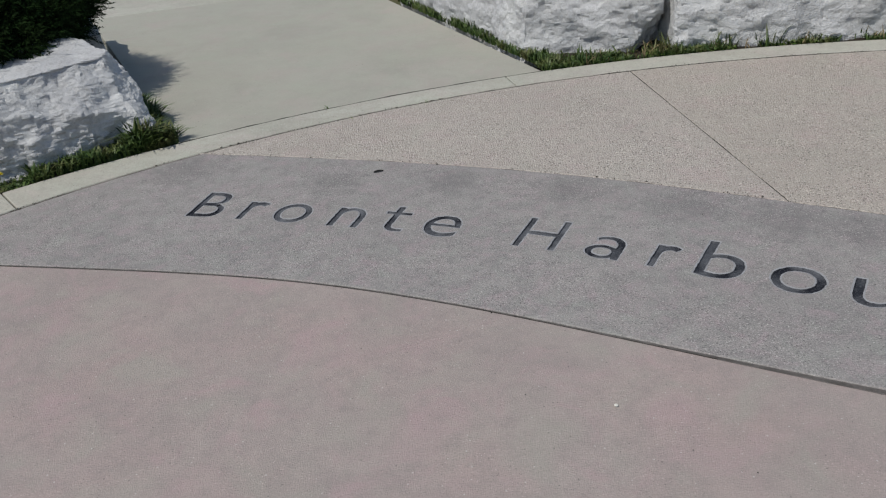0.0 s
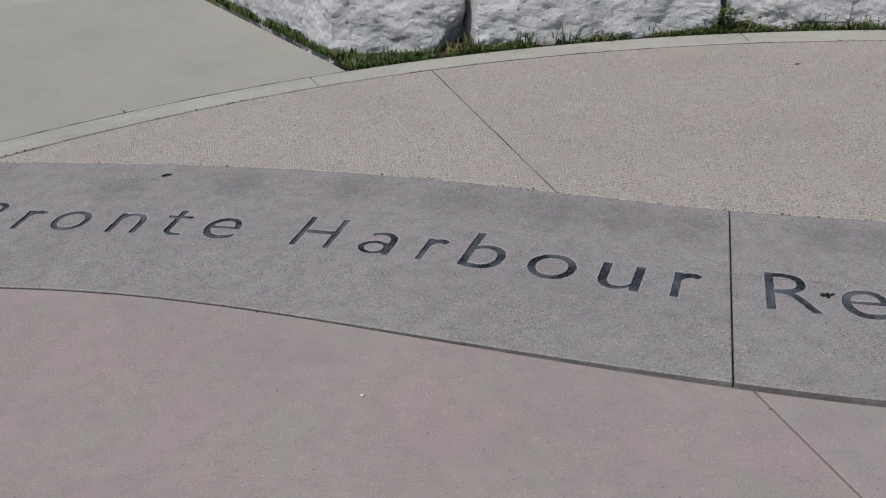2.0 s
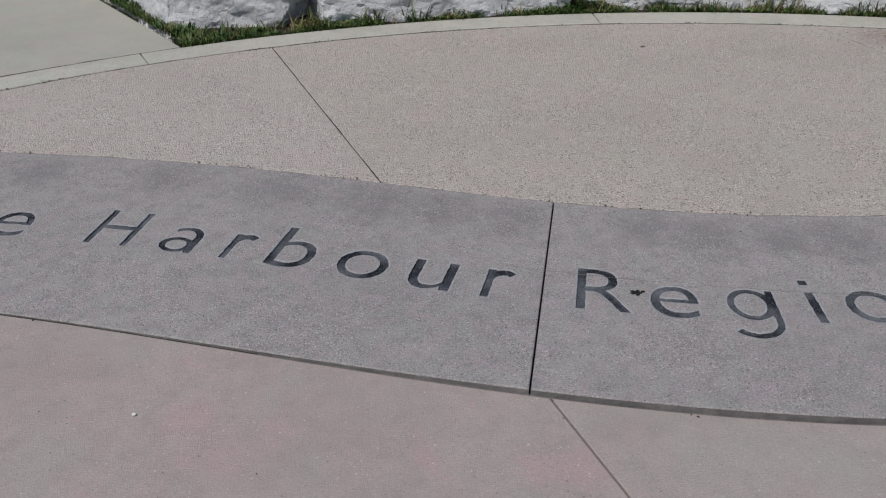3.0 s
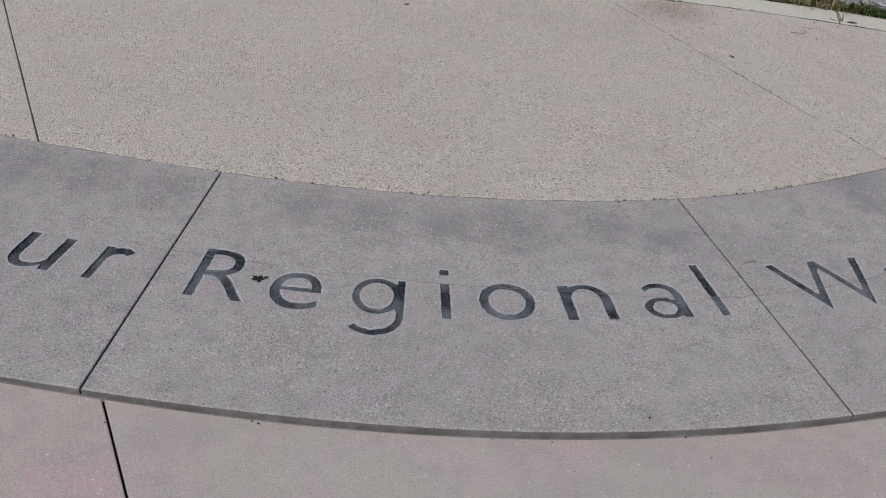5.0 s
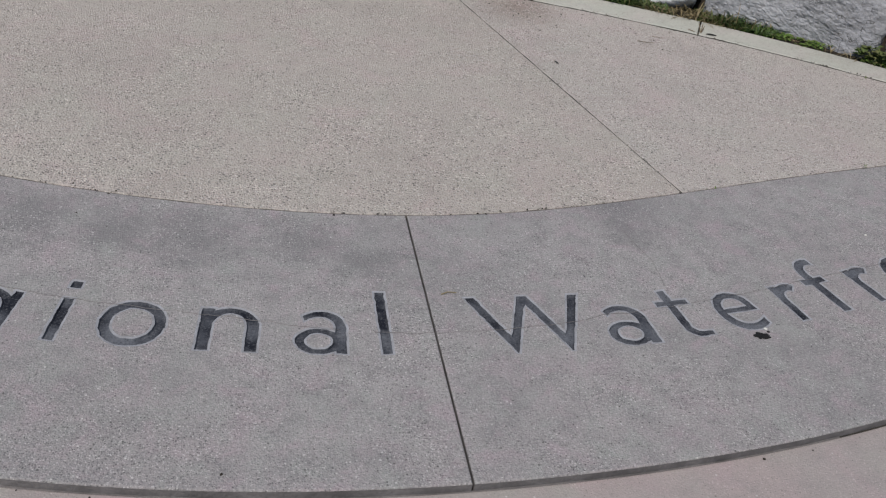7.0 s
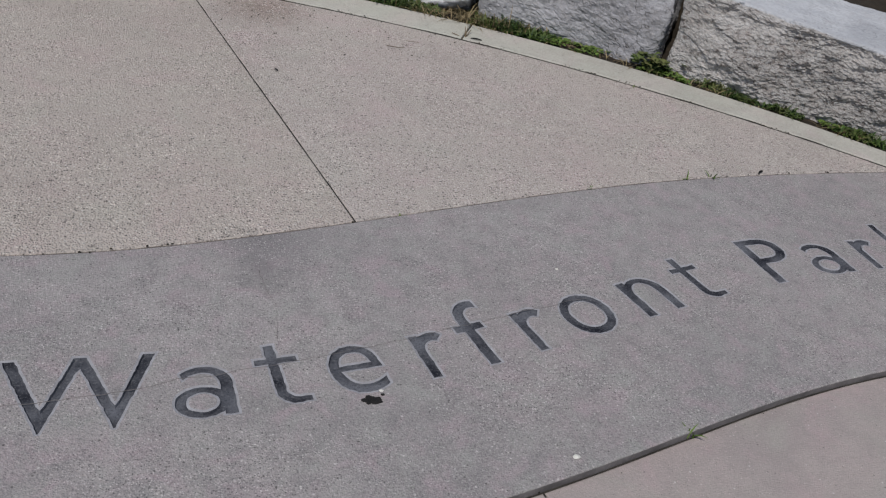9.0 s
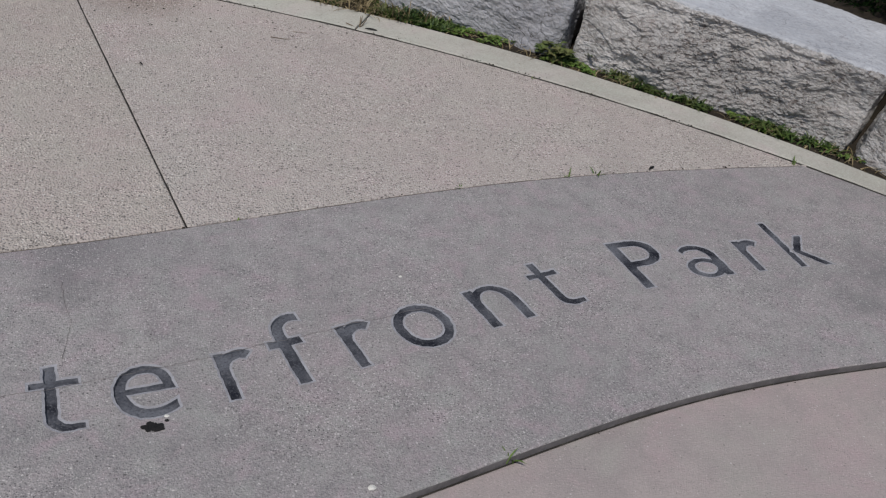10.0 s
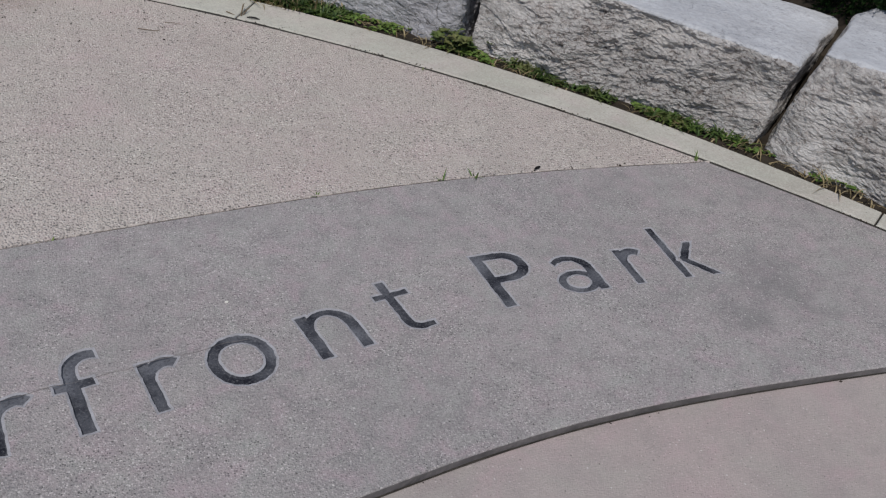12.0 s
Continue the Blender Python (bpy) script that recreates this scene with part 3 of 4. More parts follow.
# ---- dirt that fills the joints nearly to the top ----
def filler(points, width, z, name="joint_filler", material=None, label="dark dirt in a joint"):
    """A ribbon of dirt along a joint; a z under -0.5 is counted from 1 m below the pink slabs."""
    verts, faces = [], []
    for i, p in enumerate(points):
        d = (Vector(points[min(i + 1, len(points) - 1)]) - Vector(points[max(i - 1, 0)])).normalized()
        w = width * (1 + 0.3 * noise.noise(Vector((p[0] * 9, p[1] * 9, 2))))
        h = (z if z > -0.5 else drop(p[0]) + 1 + z) + 0.003 * noise.noise(Vector((p[0] * 11, p[1] * 11, 5)))
        verts += [(p[0] + d.y * w, p[1] - d.x * w, h), (p[0] - d.y * w, p[1] + d.x * w, h)]
    for i in range(len(points) - 1):
        faces.append([2 * i, 2 * i + 2, 2 * i + 3, 2 * i + 1])
    return part(name, mesh_of(name, verts, faces, [material or JOINT]), paving, label)


def between(p, q, n=40):
    return [(p[0] + (q[0] - p[0]) * i / n, p[1] + (q[1] - p[1]) * i / n) for i in range(n + 1)]


filler(arc(30, 104, -0.002, 0.5), 0.013, -0.0025)
filler(arc(104, 142, -0.002, 0.5), 0.013, -0.0025, material=BROKEN, label="patchy dirt along the kerb joint")
filler(arc(ra, la, R_OUT + 0.004, 0.5), 0.009, -0.001)
filler(along(band_top, xl, xr), 0.010, -0.0035, material=SANDY, label="sandy dirt in a joint")
filler(between(a_top, a_rim), 0.009, -0.003)
filler(between(e_top, e_rim), 0.009, -0.003)
filler(between((b_low, band_low(b_low)), (b_top, band_top(b_top))), 0.010, -0.030)
filler(between((d_low, band_low(d_low)), (d_top, band_top(d_top))), 0.010, -0.030)
for x0, x1, stuff in ((bl, 0.9, JOINT), (0.9, 4.5, EDGE_DIRT), (4.5, br, JOINT)):
    filler([(x, y - 0.004) for x, y in along(band_low, x0, x1)], 0.007, -1.003, material=stuff, label="dirt at the foot of the band")
filler(between(a_low, fa), 0.008, -1.028)
filler(between(e_low, fe), 0.008, -1.028)

# ---- armour stones ----
def facet(p, scale, off):
    """Tilted flakes with sharp steps between them, dipping along the block."""
    q = Vector((1.15 * p.x + 0.45 * p.z, p.y, 0.8 * p.z - 0.45 * p.x)) * scale + off
    q += noise.noise_vector(q * 1.3) * 0.28
    seat = noise.voronoi(q)[1][0]
    turn = noise.cell_vector(seat * 7.3)
    return 0.45 * (noise.cell(seat * 5.1 + off) - 0.5) + (turn - Vector((0.5, 0.5, 0.5))).dot(q - seat) * 0.9


def stone_mesh(name, length, depth, height, seed, cuts, rough, top, front, planes, layers, chipped, radial, slant, lean, tilt):
    """A quarried block: rounded, chipped by a few planes, with a rough split front and a flatter top. Local x along, y away from the plaza, z up."""
    rnd = random.Random(seed)
    bm = bmesh.new()
    bmesh.ops.create_cube(bm, size=2.0)
    bmesh.ops.subdivide_edges(bm, edges=bm.edges[:], cuts=cuts, use_grid_fill=True)
    half = Vector((length / 2, depth / 2, (height + 0.12) / 2))
    mid = Vector((length / 2, depth / 2, (height - 0.12) / 2))
    off = Vector((rnd.uniform(0, 50), rnd.uniform(0, 50), rnd.uniform(0, 50)))
    chips = [(Vector(n).normalized(), d) for n, d in planes]
    for _ in range(chipped):
        n = Vector((rnd.uniform(-1, 1), rnd.uniform(-0.9, 0.4), rnd.uniform(-0.1, 0.9))).normalized()
        reach = abs(n.x) * half.x + abs(n.y) * half.y + abs(n.z) * half.z
        chips.append((n, reach - rnd.uniform(0.01, 0.05)))
    r = 0.022
    for v in bm.verts:
        p = Vector((v.co.x * half.x, v.co.y * half.y, v.co.z * half.z))
        q = Vector([max(-h + r, min(h - r, c)) for c, h in zip(p, half)])
        d = p - q
        if d.length > 1e-6:
            p = q + d.normalized() * r
        for n, k in chips:
            over = p.dot(n) - k
            if over > 0:
                p -= n * over
        v.co = p
    bm.normal_update()
    for f in bm.faces:
        f.material_index = 0 if f.normal.z > 0.6 + 0.5 * noise.noise(f.calc_center_median() * 9 + off) else 1
    moves = []
    for v in bm.verts:
        p, n = v.co, v.normal
        w = max(0.0, -n.y) * 0.85 + max(0.0, abs(n.x) - 0.3) * 0.4 + 0.12
        a = noise.fractal(p * 2.3 + off, 0.7, 2.0, 3) * 0.035
        # flakes and ledges that dip along the block
        s = Vector((p.x * 9.0, p.y * 9.0, p.z * layers * 1.2 + p.x * 2.0)) + off
        if not layers:
            b = 0.022 * facet(p, 2.7, off) + 0.006 * facet(p, 6.5, off) + 0.022 * noise.fractal(p * 6 + off, 0.75, 2.0, 5)
            c = noise.fractal(p * 24 + off, 0.6, 2.1, 4) * 0.0055
            moves.append(n * (a * (0.3 + w) + b * rough * w + c * (0.5 + w)))
            continue
        b = (noise.turbulence(s, 6, True, amplitude_scale=0.7, frequency_scale=2.1) - 0.8) * -0.010
        t = Vector((p.x * 0.6 + p.z * 0.25, p.y, p.z * 1.7 - p.x * 0.5))
        # broken ledges: each juts out at its lower edge and falls back above
        u = p.z * 20 + p.x * 4 + 2.6 * noise.noise(p * 5 + off) + 2.4 * noise.noise(p * 13 + off) + 1.4 * noise.noise(p * 30 + off)
        w2 = p.z * 42 + p.x * 12 + 3.0 * noise.noise(p * 11 - off) + 2.6 * noise.noise(p * 27 + off) + 1.5 * noise.noise(p * 55 + off)
        b += (0.55 - u + math.floor(u)) * 0.0075 * max(0.0, min(1.0, 0.25 + 2.2 * noise.noise(p * 4.0 - off)))
        b += (0.5 - w2 + math.floor(w2)) * 0.0060 * max(0.0, min(1.0, 0.35 + 2.2 * noise.noise(p * 7.0 + off)))
        b += 0.016 * facet(t, 5.0, off) + 0.008 * facet(t, 12.0, off) + 0.010 * noise.fractal(t * 15 + off, 0.8, 2.1, 4)
        b += min(0.0, noise.noise(Vector((p.x * 2.2, p.y * 3.0, p.z * 7.0 + p.x * 2.0)) + off) + 0.15) * 0.008
        c = noise.fractal(p * 34 + off, 0.6, 2.1, 4) * 0.0036
        # the ends split smoother than the middle
        b *= 0.35 + 0.65 * min(1.0, max(0.0, half.x - abs(p.x) - 0.04) / 0.22)
        moves.append(n * (a * (0.3 + w) + b * rough * w + c * (0.5 + w)))
    for v, m in zip(bm.verts, moves):
        v.co += m
    for v in bm.verts:
        v.co += mid
        v.co.z += tilt * (v.co.x - mid.x) * max(0.0, v.co.z) / height
        if radial:
            f = v.co.x / length
            v.co.x += ((v.co.x - mid.x) / 6.55 + (slant[0] * (1 - f) + slant[1] * f) / depth) * max(0.0, v.co.y) + (lean[0] * (1 - f) + lean[1] * f) * v.co.z / height
    bm.normal_update()
    for f in bm.faces:
        f.smooth = not layers
    for e in bm.edges:
        e.smooth = e.calc_face_angle(0.0) < 0.45
    me = bpy.data.meshes.new(name)
    bm.to_mesh(me)
    bm.free()
    me.materials.append(top)
    me.materials.append(front)
    return me


def stone(p0, p1, depth, height, seed, label, cuts=26, rough=1.0, top=None, front=None, planes=(), layers=0.0, chipped=4, radial=True, slant=(0.0, 0.0), lean=(0.0, 0.0), tilt=0.0):
    """A block with its front from p0 to p1, left to right as one faces it."""
    d = Vector(p1) - Vector(p0)
    me = stone_mesh("armour_stone", d.length, depth, height, seed, cuts, rough, top or LIMESTONE, front or LIMESTONE, planes, layers, chipped, radial, slant, lean, tilt)
    ob = new("armour_stone", me)
    ob.matrix_world = pose(p0[0], p0[1], 0.0, 0, 0, math.degrees(math.atan2(d.y, d.x)))
    return tagged(ob, label, "stone", "armour stones round the plaza")


PALE_STONE = "large white limestone block edging the plaza above grass"
stone((0.0, 5.42), polar(99.4, 6.58), 0.75, 0.56, 3, "white limestone corner block between path and plaza", 64, 0.8, planes=[((-0.88, -0.47, 0.1), 0.34), ((0.8, -0.6, -0.6), 0.60)])
stone((-0.55, 7.2), (0.08, 6.03), 0.6, 0.5, 4, "white limestone block beside the concrete path", 36, 0.5, radial=False)
stone(polar(98.85, 6.54), polar(85.2, 6.56), 0.75, 0.55, 5, PALE_STONE, 70, 0.7)
stone(polar(84.65, 6.57), polar(74.6, 6.56), 0.75, 0.55, 6, PALE_STONE, 60, 0.7)
stone(polar(74.2, 6.56), polar(60.8, 6.56), 0.75, 0.52, 7, "white limestone block with an undercut shaded foot", 60, 0.8, planes=[((0.25, -0.8, -0.75), 0.515)])
stone(polar(60.3, 6.56), polar(52.4, 6.56), 0.7, 0.48, 8, "pale grey limestone block with a smooth cracked face", 72, 0.35, TOPSTONE, SMOOTHSTONE, layers=8.0, chipped=2)
stone(polar(51.9, 6.55), polar(40.9, 6.56), 0.72, 0.385, 9, "long grey limestone block with pale flat top", 150, 1.0, TOPSTONE, GREYSTONE, layers=11.0, chipped=0, lean=(0.0, 0.06), tilt=-0.05)
stone(polar(40.52, 6.55), polar(28.0, 6.55), 0.75, 0.44, 10, "grey limestone block leaning from its neighbour above a hollow", 110, 0.75, TOPSTONE, GREYSTONE, layers=9.0, chipped=1, planes=[((-0.6, -0.5, -0.65), 0.70)], lean=(0.065, 0.0))
stone((-2.92, 2.99), (-1.48, 4.18), 0.74, 0.44, 11, "white limestone boulder under a dark green juniper", 110, 0.9, planes=[((0.93, 0.12, 0.36), 0.875), ((0.1, -0.85, 0.5), 0.41), ((0.74, -0.50, 0.46), 0.815)], chipped=2, radial=False)
stone((-2.04, 5.06), (-2.7, 6.2), 0.8, 0.36, 12, "limestone block beside the path under the juniper", 40, 0.5, radial=False)


# ---- planting strip, grass and weeds ----
def strip(name, a0, a1, r0, r1, z, material, label, category):
    """A soil strip round the kerb with an uneven surface."""
    verts, faces, m = [], [], 6
    n = int(abs(a1 - a0) / 0.8)
    for i in range(n + 1):
        for j in range(m + 1):
            x, y = polar(a0 + (a1 - a0) * i / n, r0 + (r1 - r0) * j / m)
            verts.append((x, y, z + 0.02 * noise.noise(Vector((x * 5, y * 5, 0)))))
    for i in range(n):
        for j in range(m):
            a = i * (m + 1) + j
            faces.append([a, a + 1, a + m + 2, a + m + 1])
    return tagged(new(name, mesh_of(name, verts, faces, [material])), label, category, kind="structure")


strip("planting_strip", 106.0, 10.0, R_OUT + 0.006, 7.2, -0.012, SOIL, "soil between kerb and stones, its colour darkened for shade", "soil")


def bed(a0, a1, r0, r1, label):
    """Earth banked up behind the stones, added so the gaps between them look dark."""
    profile = [(r0, -0.05), (r0 + 0.02, 0.24), (r0 + 0.12, 0.33), ((r0 + r1) / 2, 0.38), (r1, 0.40), (r1 + 1.2, -0.08)]
    verts, faces, m = [], [], len(profile)
    n = int(abs(a1 - a0))
    for i in range(n + 1):
        for r, z in profile:
            x, y = polar(a0 + (a1 - a0) * i / n, r)
            verts.append((x, y, z + 0.03 * noise.noise(Vector((x * 3, y * 3, z)))))
    for i in range(n):
        for j in range(m - 1):
            a = i * m + j
            faces.append([a, a + 1, a + m + 1, a + m])
    return tagged(new("planting_bed", mesh_of("planting_bed", verts, faces, [SOIL])), label, "soil", kind="structure")


bed(98, 10, 7.08, 9.5, "added dark earth bank that darkens the gaps between stones")
strip("planting_strip", 124.8, 160.0, R_OUT + 0.006, 7.6, -0.012, SOIL, "dark soil under the juniper", "soil")


def blades(name, spots, material, label, high=(0.04, 0.11), wide=0.0045, lie=0.6, seed=1, category="grass"):
    """Bent grass blades rooted at the spots: (x, y, z, vigour)."""
    rnd = random.Random(seed)
    verts, faces = [], []
    for x, y, z, vigour in spots:
        h = rnd.uniform(*high) * vigour
        a, b = rnd.uniform(0, 6.283), rnd.uniform(0.15, 1.0) * lie
        d = Vector((math.cos(a), math.sin(a), 0))
        s = Vector((-d.y, d.x, 0)) * (wide * rnd.uniform(0.6, 1.3))
        o = Vector((x, y, z))
        k = len(verts)
        for t, w in ((0, 0.8), (0.4, 1.0), (0.75, 0.7)):
            c = o + d * (h * b * t * t * 1.3) + Vector((0, 0, h * (t - 0.35 * b * t * t)))
            verts += [tuple(c - s * w), tuple(c + s * w)]
        verts.append(tuple(o + d * (h * b * 1.3) + Vector((0, 0, h * (1 - 0.45 * b)))))
        faces += [[k, k + 1, k + 3, k + 2], [k + 2, k + 3, k + 5, k + 4], [k + 4, k + 5, k + 6]]
    return tagged(new(name, mesh_of(name, verts, faces, [material])), label, category, kind="stuff")


def ring_spots(a0, a1, r0, r1, count, seed, bare=-0.25, z=-0.012):
    rnd = random.Random(seed)
    out = []
    while len(out) < count:
        a, r = rnd.uniform(a0, a1), r0 + (r1 - r0) * rnd.random() ** 1.3
        x, y = polar(a, r)
        f = noise.noise(Vector((x * 4.5, y * 4.5, seed)))
        if f > bare + rnd.uniform(0, 0.15):
            out.append((x, y, z, 0.75 + max(0.0, f) * 0.9))
    return out


def line_spots(p, q, width, count, seed, bare=-0.4, z=-0.012):
    rnd = random.Random(seed)
    d = Vector(q) - Vector(p)
    n = Vector((-d.y, d.x)).normalized()
    out = []
    while len(out) < count:
        c = Vector(p) + d * rnd.random() + n * (width * rnd.random() ** 1.2)
        f = noise.noise(Vector((c.x * 4.5, c.y * 4.5, seed)))
        if f > bare + rnd.uniform(0, 0.15):
            out.append((c.x, c.y, z, 0.8 + max(0.0, f) * 0.8))
    return out


blades("grass", ring_spots(63, 106, R_OUT + 0.01, 6.62, 7000, 21, -0.3), GRASS, "uneven green grass along the kerb below the stones", (0.015, 0.075), lie=1.0)
blades("tall_grass", ring_spots(63, 105, R_OUT + 0.02, 6.6, 260, 35, 0.05), GRASS, "tall stray grass blades along the kerb", (0.07, 0.16), 0.004, 0.7)
blades("grass", ring_spots(28, 61, R_OUT + 0.03, 6.57, 1000, 22, 0.12), GRASS, "low green grass between kerb and grey stones", (0.015, 0.055), lie=1.5)
blades("grass", ring_spots(125.2, 130.8, R_OUT + 0.01, 6.62, 2100, 23), GRASS, "green grass at the foot of the white boulder", (0.03, 0.13), 0.005, 0.8)
blades("grass", line_spots((-1.36, 4.12), (-1.76, 4.72), 0.23, 3000, 24), GRASS, "thick grass between path and boulder", (0.06, 0.17), 0.006, 0.9)
blades("grass", ring_spots(130.5, 139, R_OUT + 0.01, 6.6, 1300, 37, -0.3), GRASS, "short sparse grass below the white boulder", (0.012, 0.05), lie=1.2)
blades("grass", line_spots((-1.74, 4.70), (-2.0, 5.2), 0.16, 900, 29), GRASS, "thin short grass in the juniper's shade", (0.02, 0.06))
blades("grass", line_spots((-0.55, 7.1), (0.52, 5.08), 0.15, 2600, 25), GRASS, "grass along the edge of the path", (0.025, 0.08))
blades("dry_grass", ring_spots(57, 104, R_OUT + 0.01, 6.6, 450, 26), STRAW, "dry stalks among the kerb grass", (0.05, 0.13), 0.003, 0.9)
blades("grass", ring_spots(57, 66, R_OUT + 0.02, 6.62, 1500, 36, -0.35), GRASS, "ragged grass where white stones meet grey", (0.02, 0.08), lie=1.2)
blades("dry_grass", ring_spots(28, 57, R_OUT + 0.01, 6.57, 420, 28, -0.5), STRAW, "dead brown grass at the foot of the grey stones", (0.02, 0.06), 0.003, 1.8)
blades("dry_grass", ring_spots(58.5, 63.0, R_OUT - 0.01, 6.60, 320, 27, -1.0), STRAW, "tangle of dead brown stalks by the kerb", (0.03, 0.08), 0.003, 1.6)


def leaves(name, spots, material, label, size, seed, category):
    """Small pointed leaves that spread from the spots."""
    rnd = random.Random(seed)
    verts, faces = [], []
    for x, y, z, vigour in spots:
        for _ in range(rnd.randint(4, 7)):
            a, up, l = rnd.uniform(0, 6.283), rnd.uniform(0.2, 0.9), size * rnd.uniform(0.6, 1.3) * vigour
            d = Vector((math.cos(a), math.sin(a), up)).normalized()
            s = Vector((-d.y, d.x, 0)).normalized() * l * 0.28
            o = Vector((x, y, z + 0.01))
            k = len(verts)
            mid = o + d * l * 0.55
            tip = o + d * l + Vector((0, 0, -0.25 * l))
            verts += [tuple(o), tuple(mid - s), tuple(mid + Vector((0, 0, -0.06 * l))), tuple(mid + s), tuple(tip)]
            faces += [[k, k + 1, k + 2], [k, k + 2, k + 3], [k + 1, k + 4, k + 2], [k + 2, k + 4, k + 3]]
    return tagged(new(name, mesh_of(name, verts, faces, [material])), label, category, kind="stuff")


leaves("weeds", ring_spots(30, 60.5, R_OUT + 0.02, 6.56, 170, 31, 0.05), WEED, "bright broad-leaved weeds below the grey stones", 0.026, 32, "weeds")
leaves("weeds", ring_spots(53.6, 59.2, R_OUT + 0.02, 6.55, 95, 38, -0.3), WEED, "fresh broad-leaved weeds below the pale grey stone", 0.036, 39, "weeds")
leaves("weeds", ring_spots(64, 105, R_OUT + 0.02, 6.6, 260, 33, 0.0), WEED, "small green weeds among the kerb grass", 0.03, 34, "weeds")


for middle, seed, many, top, said in ((52.4, 61, 38, 0.045, "dark leafy weed in a gap between grey stones"), (84.85, 71, 46, 0.13, "dark leafy weed growing up between white stones")):
    rnd = random.Random(seed)
    clump = []
    for _ in range(many):
        x, y = polar(middle + rnd.gauss(0, 0.6), rnd.uniform(R_OUT + 0.03, 6.60))
        clump.append((x, y, rnd.uniform(-0.01, top), rnd.uniform(0.6, 1.2)))
    leaves("weeds", clump, GRASS, said, 0.042, seed + 1, "weeds")


# ---- junipers ----
def juniper(centre, radii, seed, count, label):
    rnd = random.Random(seed)
    base = new("juniper")
    base.location = (centre[0], centre[1], -0.02)
    tagged(base, label, "shrub")
    inv = Vector((centre[0], centre[1], -0.02))
    verts, faces = [], []
    off = Vector((seed * 3.1, 0, 0))
    for _ in range(count):
        u, a = rnd.uniform(-0.75, 1), rnd.uniform(0, 6.283)
        c = math.sqrt(1 - u * u)
        n = Vector((c * math.cos(a), c * math.sin(a), u))
        lump = 1 + 0.22 * noise.noise(n * 2.2 + off) + 0.12 * noise.noise(n * 6 + off)
        deep = 1 - 0.38 * rnd.random() ** 2
        o = Vector([centre[i] + n[i] * radii[i] * lump * deep for i in range(3)]) - inv
        d = (n + Vector((rnd.gauss(0, 0.5), rnd.gauss(0, 0.5), rnd.gauss(0.15, 0.4)))).normalized()
        l = rnd.uniform(0.05, 0.13) if rnd.random() > 0.012 else rnd.uniform(0.15, 0.20)
        many = 9 if l < 0.15 else 26
        s = d.orthogonal().normalized()
        t = d.cross(s)
        for j in range(many):
            f = j / (many - 1)
            b = rnd.uniform(0, 6.283)
            side = s * math.cos(b) + t * math.sin(b)
            root = o + d * (l * f)
            tip = root + (d * 0.7 + side * 0.75) * rnd.uniform(0.014, 0.030)
            w = d.cross(side) * 0.0045
            k = len(verts)
            verts += [tuple(root - w), tuple(root + w), tuple(tip)]
            faces.append([k, k + 1, k + 2])
    part("foliage", mesh_of("foliage", verts, faces, [JUNIPER]), base, "dark green needled sprigs")
    verts, faces = [], []
    for _ in range(26):
        a, reach = rnd.uniform(0, 6.283), rnd.uniform(0.5, 0.85)
        end = Vector((math.cos(a) * radii[0] * reach, math.sin(a) * radii[1] * reach, centre[2] + radii[2] * rnd.uniform(-0.1, 0.7)))
        prev = None
        for i in range(6):
            f = i / 5
            c = end * f + Vector((0, 0, 0.10 * math.sin(f * 3.14)))
            w = 0.016 * (1 - 0.8 * f)
            ring = [len(verts) + j for j in range(5)]
            verts += [(c.x + w * math.cos(j * 1.2566), c.y + w * math.sin(j * 1.2566), c.z + w * 0.5 * math.sin(j * 1.2566)) for j in range(5)]
            if prev:
                faces += [[prev[j], prev[(j + 1) % 5], ring[(j + 1) % 5], ring[j]] for j in range(5)]
            prev = ring
    part("branches", mesh_of("branches", verts, faces, [TWIG]), base, "thin brown spreading branches")
    return base


juniper((-2.94, 4.70, 0.52), (0.86, 0.96, 0.31), 41, 30000, "dark green spreading juniper hanging over limestone blocks")
juniper((*polar(39.0, 8.0), 0.50), (0.75, 0.85, 0.34), 42, 9000, "dark green juniper behind the grey stones")

# ---- small things on the paving ----
def pebble(x, y, z, size, material, label, name="pebble", category="pebble", flat=0.5, seed=1):
    bm = bmesh.new()
    bmesh.ops.create_icosphere(bm, subdivisions=2, radius=1.0)
    for v in bm.verts:
        v.co *= 1 + 0.22 * noise.noise(v.co * 1.6 + Vector((seed, 0, 0)))
        v.co = Vector((v.co.x * size, v.co.y * size * 0.8, v.co.z * size * flat))
    me = bpy.data.meshes.new(name)
    bm.to_mesh(me)
    bm.free()
    me.materials.append(material)
    ob = new(name, me)
    ob.location = (x, y, z + size * flat * 0.75)
    return tagged(ob, label, category)


pebble(4.911, 1.626, 0.0, 0.009, PEBBLE, "small round white pebble on the grey band", seed=2)
pebble(0.586, 1.906, drop(0.586), 0.0065, PEBBLE, "small pale pebble on pink concrete", seed=3)

pebble(4.498, 1.893, -0.004, 0.0065, PEBBLE, "small white pebble lodged in an engraved letter", seed=4)
pebble(5.150, 2.363, 0.0, 0.0045, PEBBLE, "tiny white pebble on the grey band", seed=5)
pebble(5.339, 3.214, 0.0, 0.0045, PEBBLE, "tiny white pebble on the aggregate paving", seed=6)


